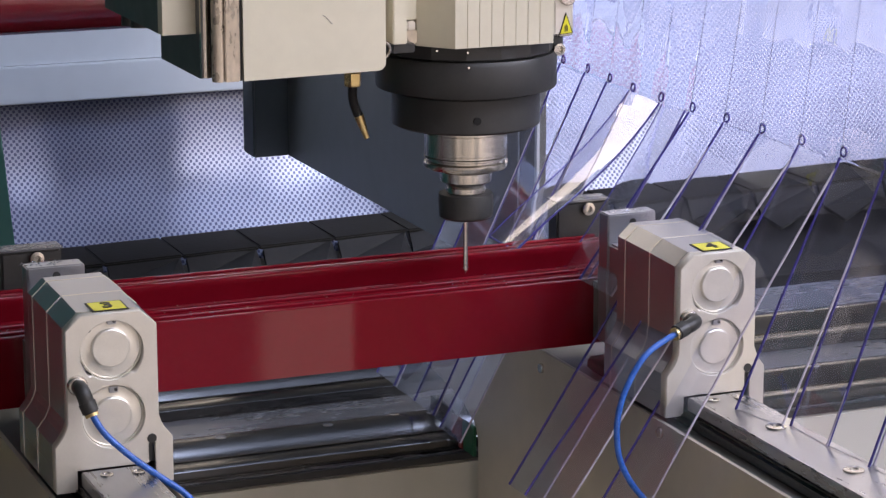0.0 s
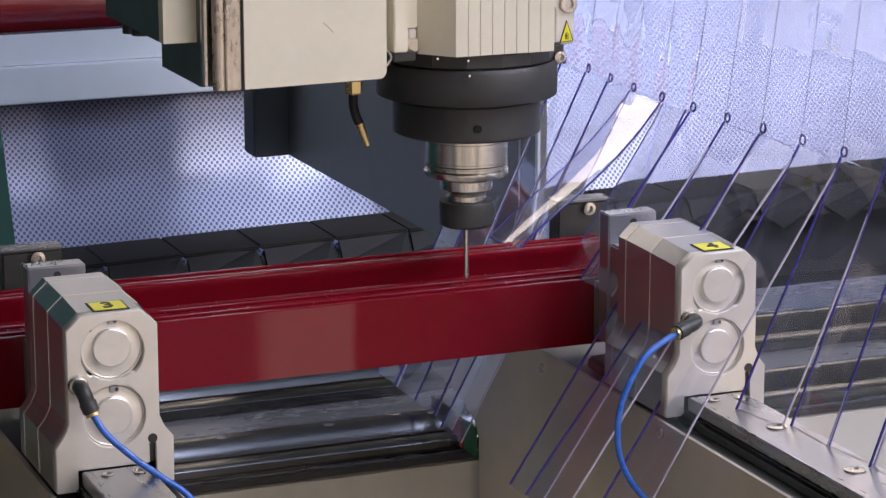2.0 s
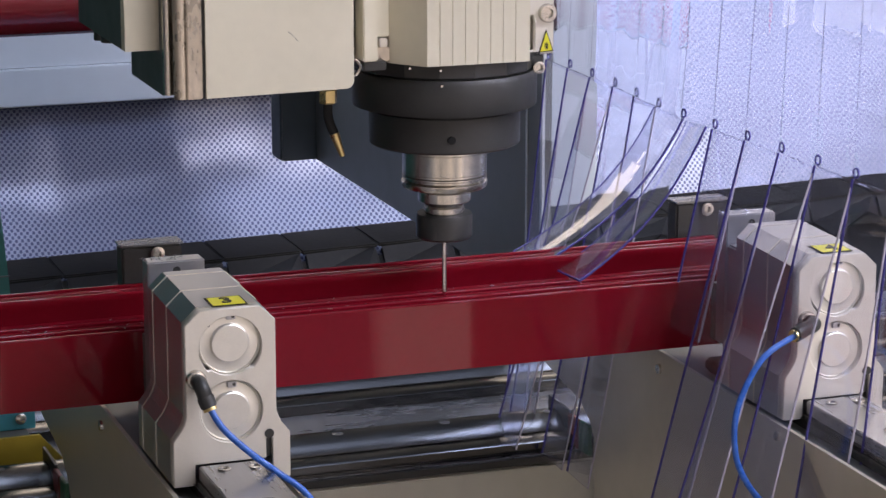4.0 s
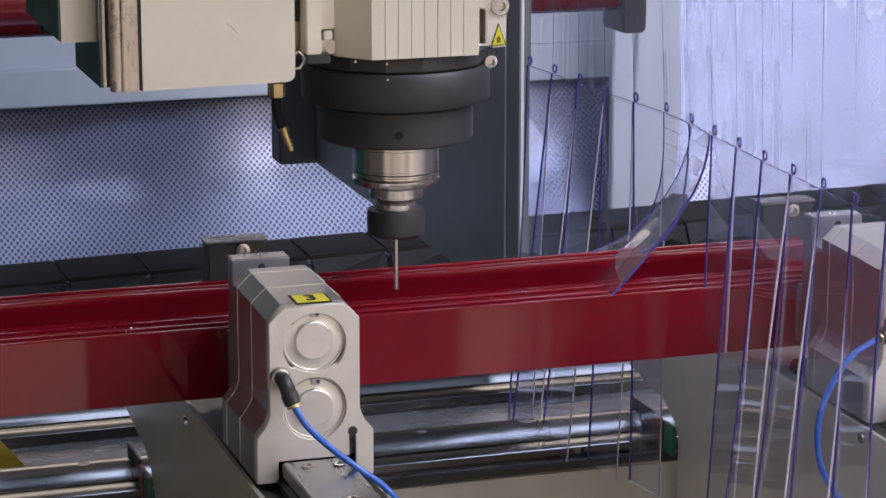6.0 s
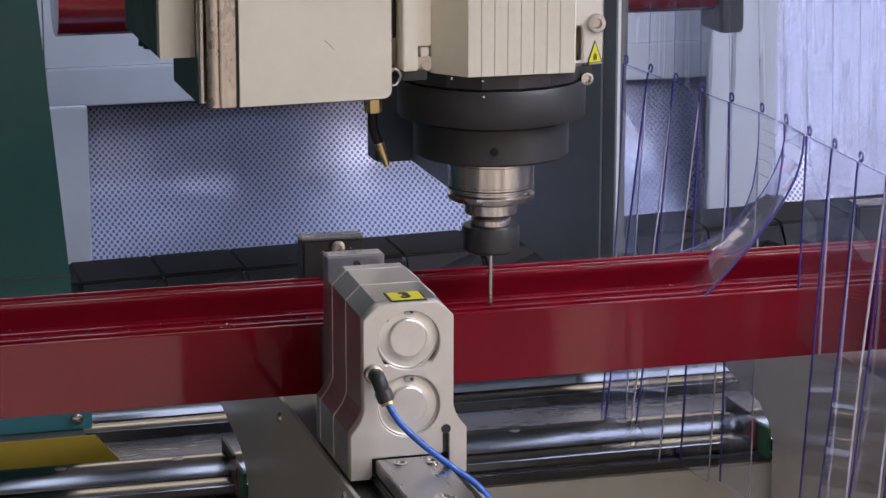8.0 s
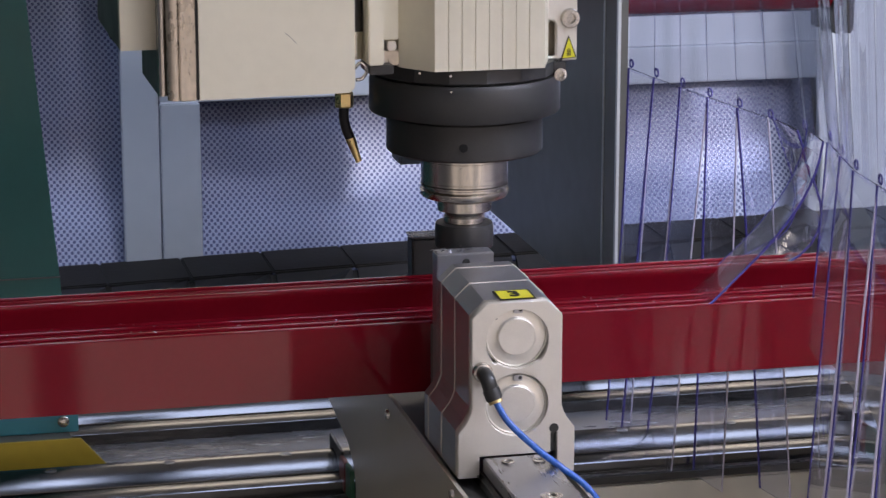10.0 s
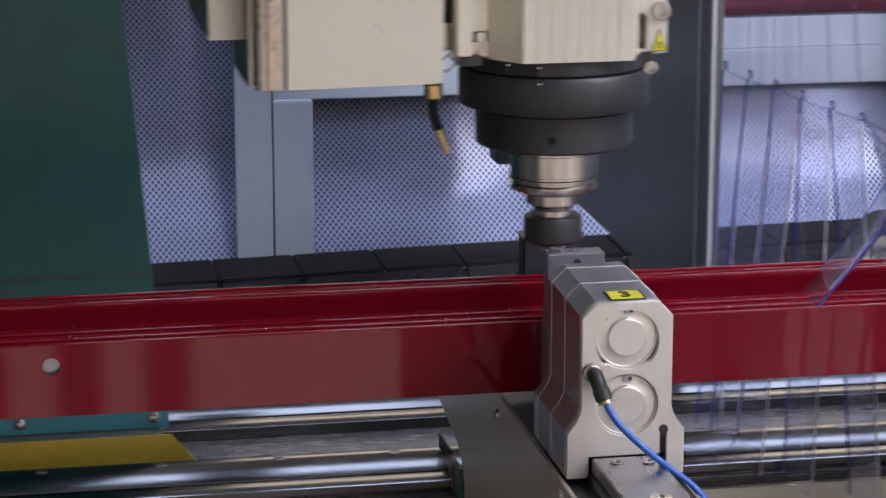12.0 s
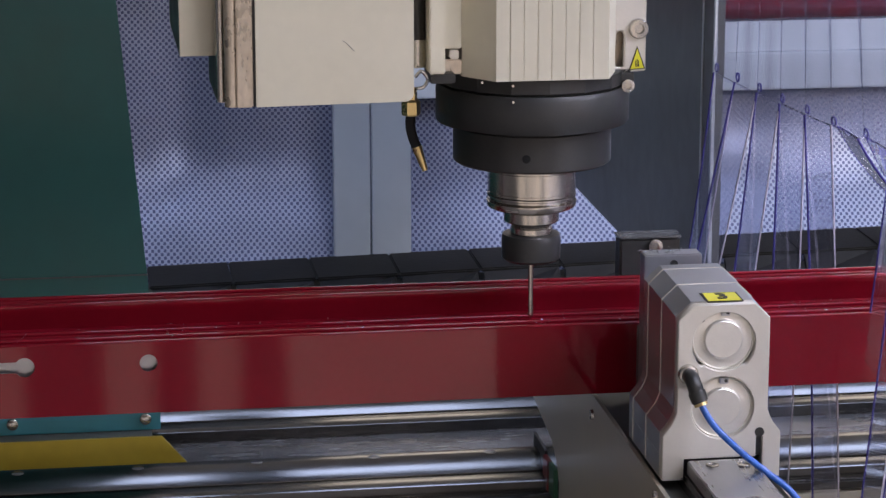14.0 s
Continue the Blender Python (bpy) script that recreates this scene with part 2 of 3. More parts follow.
def writing(name, text, size, mat, parent, place):
    cu = bpy.data.curves.new(name, "FONT")
    cu.offset = size * 0.03
    cu.body, cu.size, cu.extrude, cu.align_x, cu.align_y = text, size, 0.0002, "CENTER", "CENTER"
    ob = bpy.data.objects.new(name, cu)
    me = bpy.data.meshes.new_from_object(ob)
    bpy.data.objects.remove(ob)
    me.materials.append(mat)
    o = new(name, me)
    o.parent = parent
    o.matrix_basis = place
    return o


# ---- the hall round the machine: unseen, assumed, kept pale to bounce light ----
single("floor", box(-6, 8, -2.7, 5, -0.1, 0), CONCRETE, "grey concrete hall floor", "floor", "structure")
single("ceiling", box(-6, 8, -2.7, 5, 4.6, 4.7), HALL, "pale grey hall ceiling", "ceiling", "structure")
single("wall_north", plate([(-6, 0), (8, 0), (8, 4.6), (-6, 4.6)], [[(a, lo), (b, lo), (b, hi), (a, hi)] for a, b, lo, hi in ((-0.95, 1.9, 3.18, 4.2), (2.3, 3.4, 2.7, 4.4), (3.8, 4.9, 2.7, 4.4), (5.4, 6.5, 2.7, 4.4))], 5.0, 5.15),
       HALL, "unseen grey wall with high openings added for the glare on the strips", "wall", "structure")
single("glow_north", box(-6, 8, 5.3, 5.35, 2.5, 4.6), REAR_GLOW, "unseen glowing sheet added for the glare on the bent strip", "daylight", "structure")
single("wall_west", box(-6.15, -6, -2.7, 5, 0, 4.6), HALL, "pale grey hall wall", "wall", "structure")
single("wall_east", box(8, 8.15, -2.7, 5, 0, 4.6), HALL, "pale grey hall wall", "wall", "structure")
openings = [(-2.3, -1.0, 1.1), (-0.55, -0.10, 1.1), (0.06, 0.155, 1.1), (0.245, 0.330, 1.1), (0.424, 1.06, 2.2), (1.64, 3.4, 3.2), (3.7, 4.9, 3.2), (5.3, 6.6, 3.2)]
single("wall_south", plate([(-6, 0), (8, 0), (8, 4.6), (-6, 4.6)], [[(a, 0.02), (b, 0.02), (b, h), (a, h)] for a, b, h in openings], -2.64, -2.6),
       HALL, "unseen grey wall with openings added for the bright bands in the lacquer", "wall", "structure")
single("glow_south", box(-6, 8, -2.70, -2.66, 0, 4.6), FRONT_GLOW, "unseen glowing sheet added for front light and reflections", "daylight", "structure")

# ---- the machine: back wall with perforated panels ----
WY = 1.75
single("dark_screen", box(-2.0, 4.4, 2.55, 2.6, 0.3, 1.75), DARK, "unseen dark grey screen added behind the panels", "wall", "structure")
single("wall_back_beam", box(0.4585, 1.5555, WY + 0.101, WY + 0.116, 0.9522, 1.0104), GREY, "light grey painted sheet beam", "wall", "structure", bevel=0.002)
single("wall_back_top", box(0.4585, 1.5555, WY + 0.108, WY + 0.116, 1.0114, 1.23), GREY, "light grey painted upper sheet", "wall", "structure")
single("dark_eave_screen", box(-2.0, 0.388, WY + 0.003, WY + 0.011, 1.27, 1.75), DARK, "unseen dark grey sheet added above the left panel", "wall", "structure")


def perforated_panel(x0, x1, bend, low, high, rows):
    """Sheet behind its frame, folded in a soft bend so that chips slide down onto the apron; low and high are its leans in degrees."""
    p = thing("perforated_panel", "bright perforated steel panel leaning back on the machine's rear side", "metal panel", group="back panels", place=pose((x0 + x1) / 2, WY + 0.012, 0.70))
    cols = int((x1 - x0) / 0.035)
    bm = bmesh.new()
    front, back = [], []
    for c in range(cols + 1):
        x = (x1 - x0) * (c / cols - 0.5)
        fold = bend + 0.011 * math.sin(13 * x + 1.0) + 0.008 * math.sin(31 * x) + 0.004 * math.sin(67 * x + 2.0)
        y = z = 0.0
        line = [(y, z)]
        for k in range(rows):
            a = radians(low + (high - low) * min(1, max(0, (z - fold) / 0.07 + 0.5)))
            y, z = y + 0.0275 * math.sin(a), z + 0.0275 * math.cos(a)
            line.append((y, z))
        front.append([bm.verts.new((x, v, w)) for v, w in line])
        back.append([bm.verts.new((x, v + 0.003, w)) for v, w in line])
    for sheet in (front, back):
        for a, b in zip(sheet, sheet[1:]):
            for k in range(rows):
                bm.faces.new((a[k], b[k], b[k + 1], a[k + 1]))
    part("sheet", bm, MESH, p, smooth=True)
    part("edge_fold", box((x0 - x1) / 2, (x1 - x0) / 2, y + 0.0035, y + 0.02, z - 0.03, z), GREY, p, "light grey folded edge", bevel=0.001)


perforated_panel(-1.0, 0.442, 0.135, 32, 12, 24)
perforated_panel(0.447, 1.510, 0.115, 33, 18, 24)
perforated_panel(1.600, 4.0, 0.3, 22, 20, 40)
for a, b in ((0.389, 0.4435), (0.4455, 0.5045), (1.478, 1.511), (1.513, 1.598)):
    single("post", box(a + 0.0003, b - 0.0003, WY - 0.006, WY + 0.0115, 0.70, 0.971 if b > 0.5 and b < 1.0 else 1.23), GREY, "light grey folded sheet post", "post", group="posts", bevel=0.002)

tube_thing = thing("red_tube", "thick glossy red round tube with a black end cap", "tube")
part("tube", rod((0.431, 1.50, 1.159), (1.377, 1.50, 1.159), 0.045, seg=40), RED_TUBE, tube_thing, smooth=True)
part("end_cap", box(1.377, 1.413, 1.457, 1.543, 1.085, 1.205), BLACK, tube_thing, "black end block", bevel=0.004)


# ---- belt of black rubber plates at the foot of the back wall ----
def belt():
    t = thing("rubber_plate_apron", "row of black worn rubber plates along the back wall", "rubber plates")
    slab = mesh_of("plate", box(-0.0596, 0.0596, -0.125, 0.0, -0.006, 0.0), GRIT, bevel=0.002)
    flap_bm = bmesh.new()
    vs = [(-0.056, 0, 0), (0.056, 0, 0), (0.056, -0.03, -0.028), (0.018, -0.065, -0.012), (-0.03, -0.045, -0.05), (-0.056, -0.02, -0.03)]
    top = [flap_bm.verts.new(v) for v in vs]
    low = [flap_bm.verts.new((v[0], v[1] + 0.004, v[2] - 0.006)) for v in vs]
    flap_bm.faces.new(top)
    flap_bm.faces.new(low)
    for i in range(6):
        flap_bm.faces.new((top[i], top[(i + 1) % 6], low[(i + 1) % 6], low[i]))
    flap = mesh_of("flap", flap_bm, RUBBER)
    for i in range(30):
        x = -0.55 + 0.12 * i
        z = 0.748 + 0.021 * (x - 0.92)
        for name, me, y, dz, tilt in (("plate", slab, WY - 0.002, 0.0, random.uniform(-0.3, 0.3)), ("flap", flap, WY - 0.128, -0.004, random.uniform(-6, 6))):
            ob = new(name, me)
            ob.parent = t
            ob.matrix_basis = pose(x, y, z + dz, tilt, -1.2, tilt if name == "flap" else 0)
    part("base", box(-1.2, 3.6, 1.32, WY - 0.001, 0.60, 0.688), RUBBER, t, "black rubber base sheet")
    part("skirt", box(-1.2, 3.6, 1.30, 1.318, 0.5, 0.715), RUBBER, t)


belt()
single("chute_sheet", prism([(0.97, 0.775), (1.299, 0.70), (1.299, 0.69), (0.97, 0.765)], -1.5, 3.6, "x"), MESH, "slanting bright sheet of the chip chute", "metal sheet")

# ---- the bed with its two guide rails ----
bed = thing("machine_bed", "beige machine bed with an oily steel top", "machine bed", kind="structure")
part("top", box(-1.6, 3.4, 0.452, 0.96, 0.76, 0.797), BED, bed, "oily dark steel top", bevel=0.003)
part("front", box(-1.6, 3.4, 0.4465, 0.4515, 0.1, 0.789), BEIGE, bed, "beige painted front", bevel=0.003)
part("lip", box(-1.6, 3.4, 0.4485, 0.4515, 0.7892, 0.7968), BLACK, bed)


def guide_rail(y0, y1, z1, label):
    r = thing("guide_rail", label, "guide rail", "guide rails")
    h = z1 - 0.798
    ym = (y0 + y1) / 2
    w = (y1 - y0) / 2
    z0 = 0.7975
    part("rail", prism([(y0, z0), (y0, z0 + h * 0.42), (y0 + w * 0.10, z0 + h * 0.5), (y0 + w * 0.62, z0 + h * 0.5), (y0 + w * 0.64, z0 + h * 0.34), (y0 + w * 0.72, z0 + h * 0.34),
                        (y0 + w * 0.74, z0 + h * 0.52), (y0 + w * 1.24, z1), (y0 + w * 1.72, z1), (y0 + w * 1.8, z0 + h * 0.9), (y1, z0 + h * 0.85), (y1, z0)],
                       -1.6, 3.4, "x"), RAIL, r, bevel=0.0012, smooth=True)
    bolt = mesh_of("bolt_cap", lathe([(0.006, 0), (0.006, 0.0008), (0.004, 0.0012)], 16), BED, True)
    for i in range(40):
        o = new("bolt_cap", bolt)
        o.parent = r
        o.matrix_basis = pose(-1.5 + 0.12 * i, y0 + w * 1.4, z1 - 0.0002)


guide_rail(0.462, 0.54, 0.8235, "bright ground steel guide rail along the front of the bed")
guide_rail(0.675, 0.76, 0.8255, "bright ground steel guide rail along the back of the bed")


# ---- the red aluminium profile being drilled ----
def profile():
    t = thing("aluminium_profile", "long red lacquered aluminium profile clamped for drilling", "profile")
    x0, x1 = -1.5, 1.105
    arc = [(-0.043 + 0.0088 * math.sin(a), 1.0235 - 0.0088 * math.cos(a)) for a in np.linspace(-0.95, math.pi + 0.95, 24)]
    slot = [(-0.25, 1.0185), *arc, (-0.25, 1.0285)]
    holes = [circle(0.0642, 1.0233, 0.0078), slot]
    part("front_wall", plate([(x0, 0.978), (x1, 0.978), (x1, 1.0424), (x0, 1.0424)], holes, 0.2, 0.2028), RED, t)
    # stepped top with shallow grooves, then the raised rear wall
    def bead(ya, yb, z, rise):
        """Softly rounded rib between two grooves."""
        return [(ya + (yb - ya) * k / 8, z - rise + rise * math.sin(math.pi * k / 8) ** 0.7) for k in range(9)]
    zl, zr = 1.0437, 1.0642
    top = [(0.2, 1.0425)]
    for ya, yb, end in ((0.2001, 0.2062, 0.2160), (0.2160, 0.2222, 0.2375), (0.2375, 0.2440, 0.2640)):
        top += bead(ya, yb, zl, 0.0012) + [(yb + 0.0003, zl - 0.0046)]
        for yc in np.arange(yb + 0.0035, end - 0.0030, 0.0042):
            top += [(yc - 0.0010, zl - 0.0046), (yc - 0.0007, zl - 0.0027), (yc, zl - 0.0023), (yc + 0.0007, zl - 0.0027), (yc + 0.0010, zl - 0.0046)]
        top += [(end - 0.0003, zl - 0.0046)]
    top += [(0.2640, zl - 0.0030), (0.2600, 1.0560), (0.2588, 1.0590)]
    for ya, yb, end in ((0.2590, 0.2652, 0.2730), (0.2730, 0.2756, 0.2858), (0.2858, 0.2922, 0.0)):
        top += bead(ya, yb, zr, 0.0016)
        if end:
            top += [(yb + 0.0003, zr - 0.0046), ((yb + end) / 2 - 0.0010, zr - 0.0046), ((yb + end) / 2, zr - 0.0020), ((yb + end) / 2 + 0.0010, zr - 0.0046), (end - 0.0003, zr - 0.0046)]
    top += [(0.2925, 1.0580), (0.2662, 1.0580), (0.2660, 1.0376), (0.2029, 1.0372)]
    part("top_wall", prism(top, x0, x1, "x"), RED, t, smooth=True)
    part("back_wall", box(x0, x1, 0.2895, 0.2924, 0.978, 1.0588), RED, t)
    part("inner_wall", box(x0, x1, 0.2075, 0.2095, 0.981, 1.0370), ALU_SIDE, t, "bare aluminium inner wall")
    part("bottom_wall", box(x0, x1, 0.2029, 0.2894, 0.978, 0.9805), RED, t)


def chips():
    bm = bmesh.new()
    for i in range(170):
        x = random.uniform(-0.1, 1.02) if i % 3 else random.gauss(random.choice([0.41, 0.537, 0.665, 0.795, 0.936, 0.09]), 0.012)
        y, a, r = random.uniform(0.206, 0.256), random.uniform(0, math.pi), random.uniform(0.0004, 0.0013)
        d = Vector((math.cos(a) * r, math.sin(a) * r, random.uniform(0, 0.0005)))
        c = Vector((x, y, 1.0434))
        rod(c - d, c + d, 0.0004, 0.0002, 5, bm)
    for cx in (0.5283, 1.0893):
        for i in range(46):
            c = Vector((cx + random.gauss(-0.010, 0.010), random.uniform(0.170, 0.187), 1.1128 + random.uniform(0, 0.0028) * random.random()))
            a, r = random.uniform(0, 6.3), random.uniform(0.0006, 0.0022)
            d = Vector((math.cos(a) * r, math.sin(a) * r, random.uniform(-0.0006, 0.0012)))
            rod(c - d, c + d, 0.0005, 0.0002, 5, bm)
    single("swarf_chips", bm, SWARF, "bright aluminium drilling chips scattered on the red profile", "swarf", "stuff")


profile()
chips()


# ---- pneumatic clamps on their pedestals ----
def clamp(cx, number, hose_points):
    c = thing("pneumatic_clamp", "matt aluminium pneumatic clamp numbered %s gripping the red profile" % number, "clamp", "clamps", place=pose(cx, 0, 0))
    zt, zc, zf, z0 = 1.1136, 1.1015, 1.018, 0.961
    outline = [(-0.050, z0), (-0.0318, z0), (-0.0318, 0.979), (0.0292, 0.979), (0.0292, 0.996), (0.0348, 0.996), (0.0348, z0), (0.050, z0), (0.050, 1.0), (0.043, 1.009),
               (0.0405, 1.014), (0.0385, 1.020), (0.0385, zc), (0.0257, zt), (-0.0257, zt), (-0.0385, zc), (-0.0385, 1.020), (-0.0405, 1.014), (-0.043, 1.009), (-0.050, 1.0)]
    holes = [circle(0.0, 1.0804, 0.0268, 48), circle(0.0, 1.0223, 0.0268, 48)]
    solid = [(-0.050, z0), (0.050, z0), (0.050, 1.0), (0.043, 1.009), (0.0405, 1.014), (0.0385, 1.020), (0.0385, zc), (0.0257, zt), (-0.0257, zt), (-0.0385, zc), (-0.0385, 1.020),
             (-0.0405, 1.014), (-0.043, 1.009), (-0.050, 1.0)]
    def fall(bm):
        """The top drops by 3 mm from the rear to the front."""
        for v in bm.verts:
            if v.co.z > 1.06:
                v.co.z -= 0.0034 * (1 - min(1, v.co.y / 0.09))
        return bm
    part("front_plate", fall(plate(outline, holes, 0.0, 0.012)), ALU, c, "matt aluminium front plate with two round bores", bevel=0.0007)
    part("front_body", fall(prism([(x, max(z, 0.981)) for x, z in solid], 0.0122, 0.062)), ALU_SIDE, c, bevel=0.0012)
    part("rear_body", fall(prism([(x, max(z, 0.981)) for x, z in solid], 0.0625, 0.112)), ALU_SIDE, c, bevel=0.0012)
    part("end_body", prism([(x, max(z, 0.981)) for x, z in solid], 0.1125, 0.127), ALU_SIDE, c, bevel=0.0012)
    rim = [(-0.050, z0), (-0.0325, z0), (-0.0325, 0.9805), (0.0360, 0.9805), (0.0360, z0)] + solid[1:]
    # the bodies behind stand a hair proud and show their bare front edge
    for y in (0.0610, 0.1110):
        part("rim", fall(prism([(x * 1.012, z + (0.0005 if z > 1.05 else 0)) for x, z in rim], y, y + 0.0012)), ALU, c, "bare bright edge")
    for x0, x1 in ((-0.05, -0.032), (0.0355, 0.05)):
        part("foot", box(x0, x1, 0.0122, 0.127, z0, 0.9808), ALU_SIDE, c)
    for zc2 in (1.0804, 1.0223):
        cap = part("cylinder_cap", lathe([(0.0266, -0.011), (0.0266, -0.0035), (0.0255, -0.0028), (0.0246, -0.0045), (0.0175, -0.0045), (0.0165, -0.0040), (0.0160, -0.0014), (0.0152, -0.0008), (0.001, -0.0008)], 56, axis_y=True),
                   ALU_DISC, c, "turned aluminium cylinder cap", smooth=True, place=pose(0, 0, zc2))
        part("locating_tab", box(-0.0025, 0.0050, 0.0012, 0.006, 0.0200, 0.0252), ALU_SIDE, cap, bevel=0.0005)
        part("pin", rod((0.0028, 0.0009, 0.0228), (0.0028, 0.003, 0.0228), 0.0015, seg=12), BLACK, cap)
        if zc2 > 1.05:
            part("pin", rod((-0.0178, 0.0036, 0.0165), (-0.0178, 0.006, 0.0165), 0.0019, seg=12), BLACK, cap)
    part("keyhole", rod((0.032, -0.0004, 1.0), (0.032, 0.0119, 1.0), 0.0041, seg=20), BLACK, c, "dark drilled hole above the slot")
    part("slot", box(0.0296, 0.0345, 0.004, 0.0119, 0.979, 0.998), BLACK, c)
    # arm and jaw pressing on the profile
    part("arm", box(-0.028, 0.030, 0.1275, 0.168, 1.02, 1.085), ALU_SIDE, c, bevel=0.002)
    jaw = part("jaw", box(-0.0290, 0.0225, 0.168, 0.188, 0.985, 1.1125), ALU_SIDE, c, "bright aluminium jaw plate", bevel=0.0012)
    part("screw", rod((-0.003, 0.1672, 1.104), (-0.003, 0.170, 1.104), 0.0035, seg=16), BLACK, jaw)
    part("pad", box(-0.028, 0.022, 0.1885, 0.1995, 0.985, 1.041), DARK, jaw)
    # counter jaw behind the profile
    back = part("counter_jaw", box(-0.024, 0.033, 0.294, 0.316, 0.985, 1.0975), BLACK, c, "black counter jaw behind the profile", bevel=0.002)
    part("cover", box(-0.025, 0.034, 0.293, 0.317, 1.0977, 1.0995), BED, back)
    part("bolt", lathe([(0.0066, 0), (0.0066, 0.004), (0.0035, 0.0046), (0.003, 0.001)], 20, axis_y=True), STEEL, back, "bright socket bolt", smooth=True, place=pose(0.009, 0.2935, 1.0905))
    # number sticker on the top
    tilt = math.degrees(math.atan2(0.0034, 0.09))
    stick = part("sticker", box(-0.0155, 0.0155, -0.0132, 0.0132, 0.0002, 0.0007), INK, c, "yellow number sticker with black border", place=pose(0.002, 0.0195, zt - 0.0034 * (1 - 0.0195 / 0.09) + 0.0002, tilt))
    part("sticker_face", box(-0.0138, 0.0138, -0.0112, 0.0112, 0.0008, 0.0011), SIGN, stick)
    writing("number", number, 0.0205, INK, stick, pose(0, 0, 0.0013))
    # push-in elbow and hose
    elbow = part("fitting", lathe([(0.0085, 0), (0.0085, 0.003), (0.0075, 0.0045), (0.0062, 0.005), (0.0062, 0.010), (0.003, 0.010)], 24, axis_y=True), STEEL, c, "nickel push-in fitting", smooth=True, place=pose(-0.030, 0, 1.0527))
    p0 = Vector((-0.030, -0.013, 1.0527))
    p1 = Vector(hose_points[0]) - Vector((cx, 0, 0))
    part("elbow", tube([p0 + Vector((0, 0.006, 0)), p0, p0 + (p1 - p0) * 0.25 + Vector((0, -0.002, 0)), p0 + (p1 - p0) * 0.55], 0.0064, 18), BLACK, c, "black plastic elbow", smooth=True)
    part("elbow_body", rod(p0 + (p1 - p0) * 0.5, p1, 0.0074, 0.0070, 20), BLACK, c, "black plastic hose socket", smooth=True, bevel=0.001)
    d = (p1 - p0).normalized()
    part("collar", rod(p1 - d * 0.002, p1 + d * 0.0025, 0.0058, seg=20), BRASS, c, smooth=True)
    part("hose", tube([p1] + [Vector(p) - Vector((cx, 0, 0)) for p in hose_points[1:]], 0.0028, 14), BLUE, c, "thin blue pneumatic hose", smooth=True)
    return c


HOSE_A = [(0.5045, -0.020, 1.0335), (0.514, -0.028, 1.0165), (0.5355, -0.034, 0.995), (0.556, -0.036, 0.978), (0.577, -0.045, 0.961), (0.588, -0.06, 0.94), (0.59, -0.08, 0.90)]
HOSE_B = [(1.036, -0.022, 1.0465), (1.0, -0.03, 1.030), (0.976, -0.034, 0.99), (0.9735, -0.036, 0.95), (0.987, -0.036, 0.918), (1.012, -0.038, 0.89), (1.05, -0.04, 0.86)]
clamp(0.5283, "3", HOSE_A)
clamp(1.0893, "4", HOSE_B)


def pedestal(cx):
    p = thing("clamp_pedestal", "steel clamp pedestal with a slide plate on top", "pedestal", "pedestals", place=pose(cx, 0, 0))
    # side cheeks with a rounded rear edge
    cheek = [(-0.40, 0.958), (0.42, 0.958), (0.565, 0.866), (0.46, 0.851), (0.432, 0.836), (0.4205, 0.82), (0.4205, 0.3), (-0.40, 0.3)]
    part("cheek", prism(cheek, -0.0545, -0.0505, "x"), STAIN, p, "brushed steel side cover")
    part("cheek", prism(cheek, 0.046, 0.049, "x"), STAIN, p, "brushed steel side cover")
    part("core", box(-0.050, 0.0455, -0.395, 0.41, 0.35, 0.952), DARK, p)
    part("slide_plate", box(-0.0295, 0.0255, -0.395, -0.002, 0.9665, 0.9785), SLIDE, p, "polished slide plate", bevel=0.001)
    part("slide_base", box(-0.034, 0.030, -0.395, 0.20, 0.9525, 0.9662), RAIL, p, bevel=0.003)
    for x, y in ((-0.012, -0.018), (0.014, -0.02), (0.0, -0.11), (0.0, -0.24), (0.0, -0.37)):
        part("bolt", lathe([(0.0055 if y > -0.05 else 0.009, 0), (0.0055 if y > -0.05 else 0.009, 0.0012), (0.004, 0.0016), (0.0035, 0.0004)], 20), STEEL, p, smooth=True, place=pose(x, y, 0.9786))
    for y in (0.0, 0.26, -0.3):
        part("screw", rod((-0.0572, y, 0.948 if y < 0.1 else 0.94), (-0.0546, y, 0.948 if y < 0.1 else 0.94), 0.0048, 0.0052, 18), STEEL, p, smooth=True)
    part("wiper", box(-0.0575, -0.0546, 0.481, 0.545, 0.7985, 0.834), BLACK, p)
    part("wiper_seal", box(-0.0590, -0.0546, 0.4245, 0.452, 0.799, 0.832), GREEN_CAP, p, "green plastic seal", bevel=0.001)
    part("wiper_seal", box(-0.0600, -0.0546, 0.4525, 0.480, 0.799, 0.831), RED_CAP, p, "red plastic seal", bevel=0.001)
    return p


pedestal(0.5283)
pedestal(1.0893)

# ---- the travelling gantry: painted side panels, yellow base ----
XT0 = 0.936
gantry = thing("travelling_gantry", "teal green machine gantry travelling on the rails", "gantry", place=pose(XT0, 0, 0))
part("side_panel", prism([(-1.6, 0.863), (-0.3205, 0.863), (-0.3215, 0.88), (-0.3276, 0.98), (-0.353, 1.285), (-0.43, 2.2), (-0.43, 2.6), (-1.6, 2.6)], 0.683, 0.71), GREEN, gantry, "teal green painted panel", bevel=0.002)
part("seam", box(-1.6, -0.3272, 0.681, 0.6825, 0.9825, 0.984), DARKGREEN, gantry)
part("foot_strip", box(-1.6, -0.3205, 0.598, 0.682, 0.838, 0.8625), TEAL, gantry, "teal painted strip with screws", bevel=0.001)
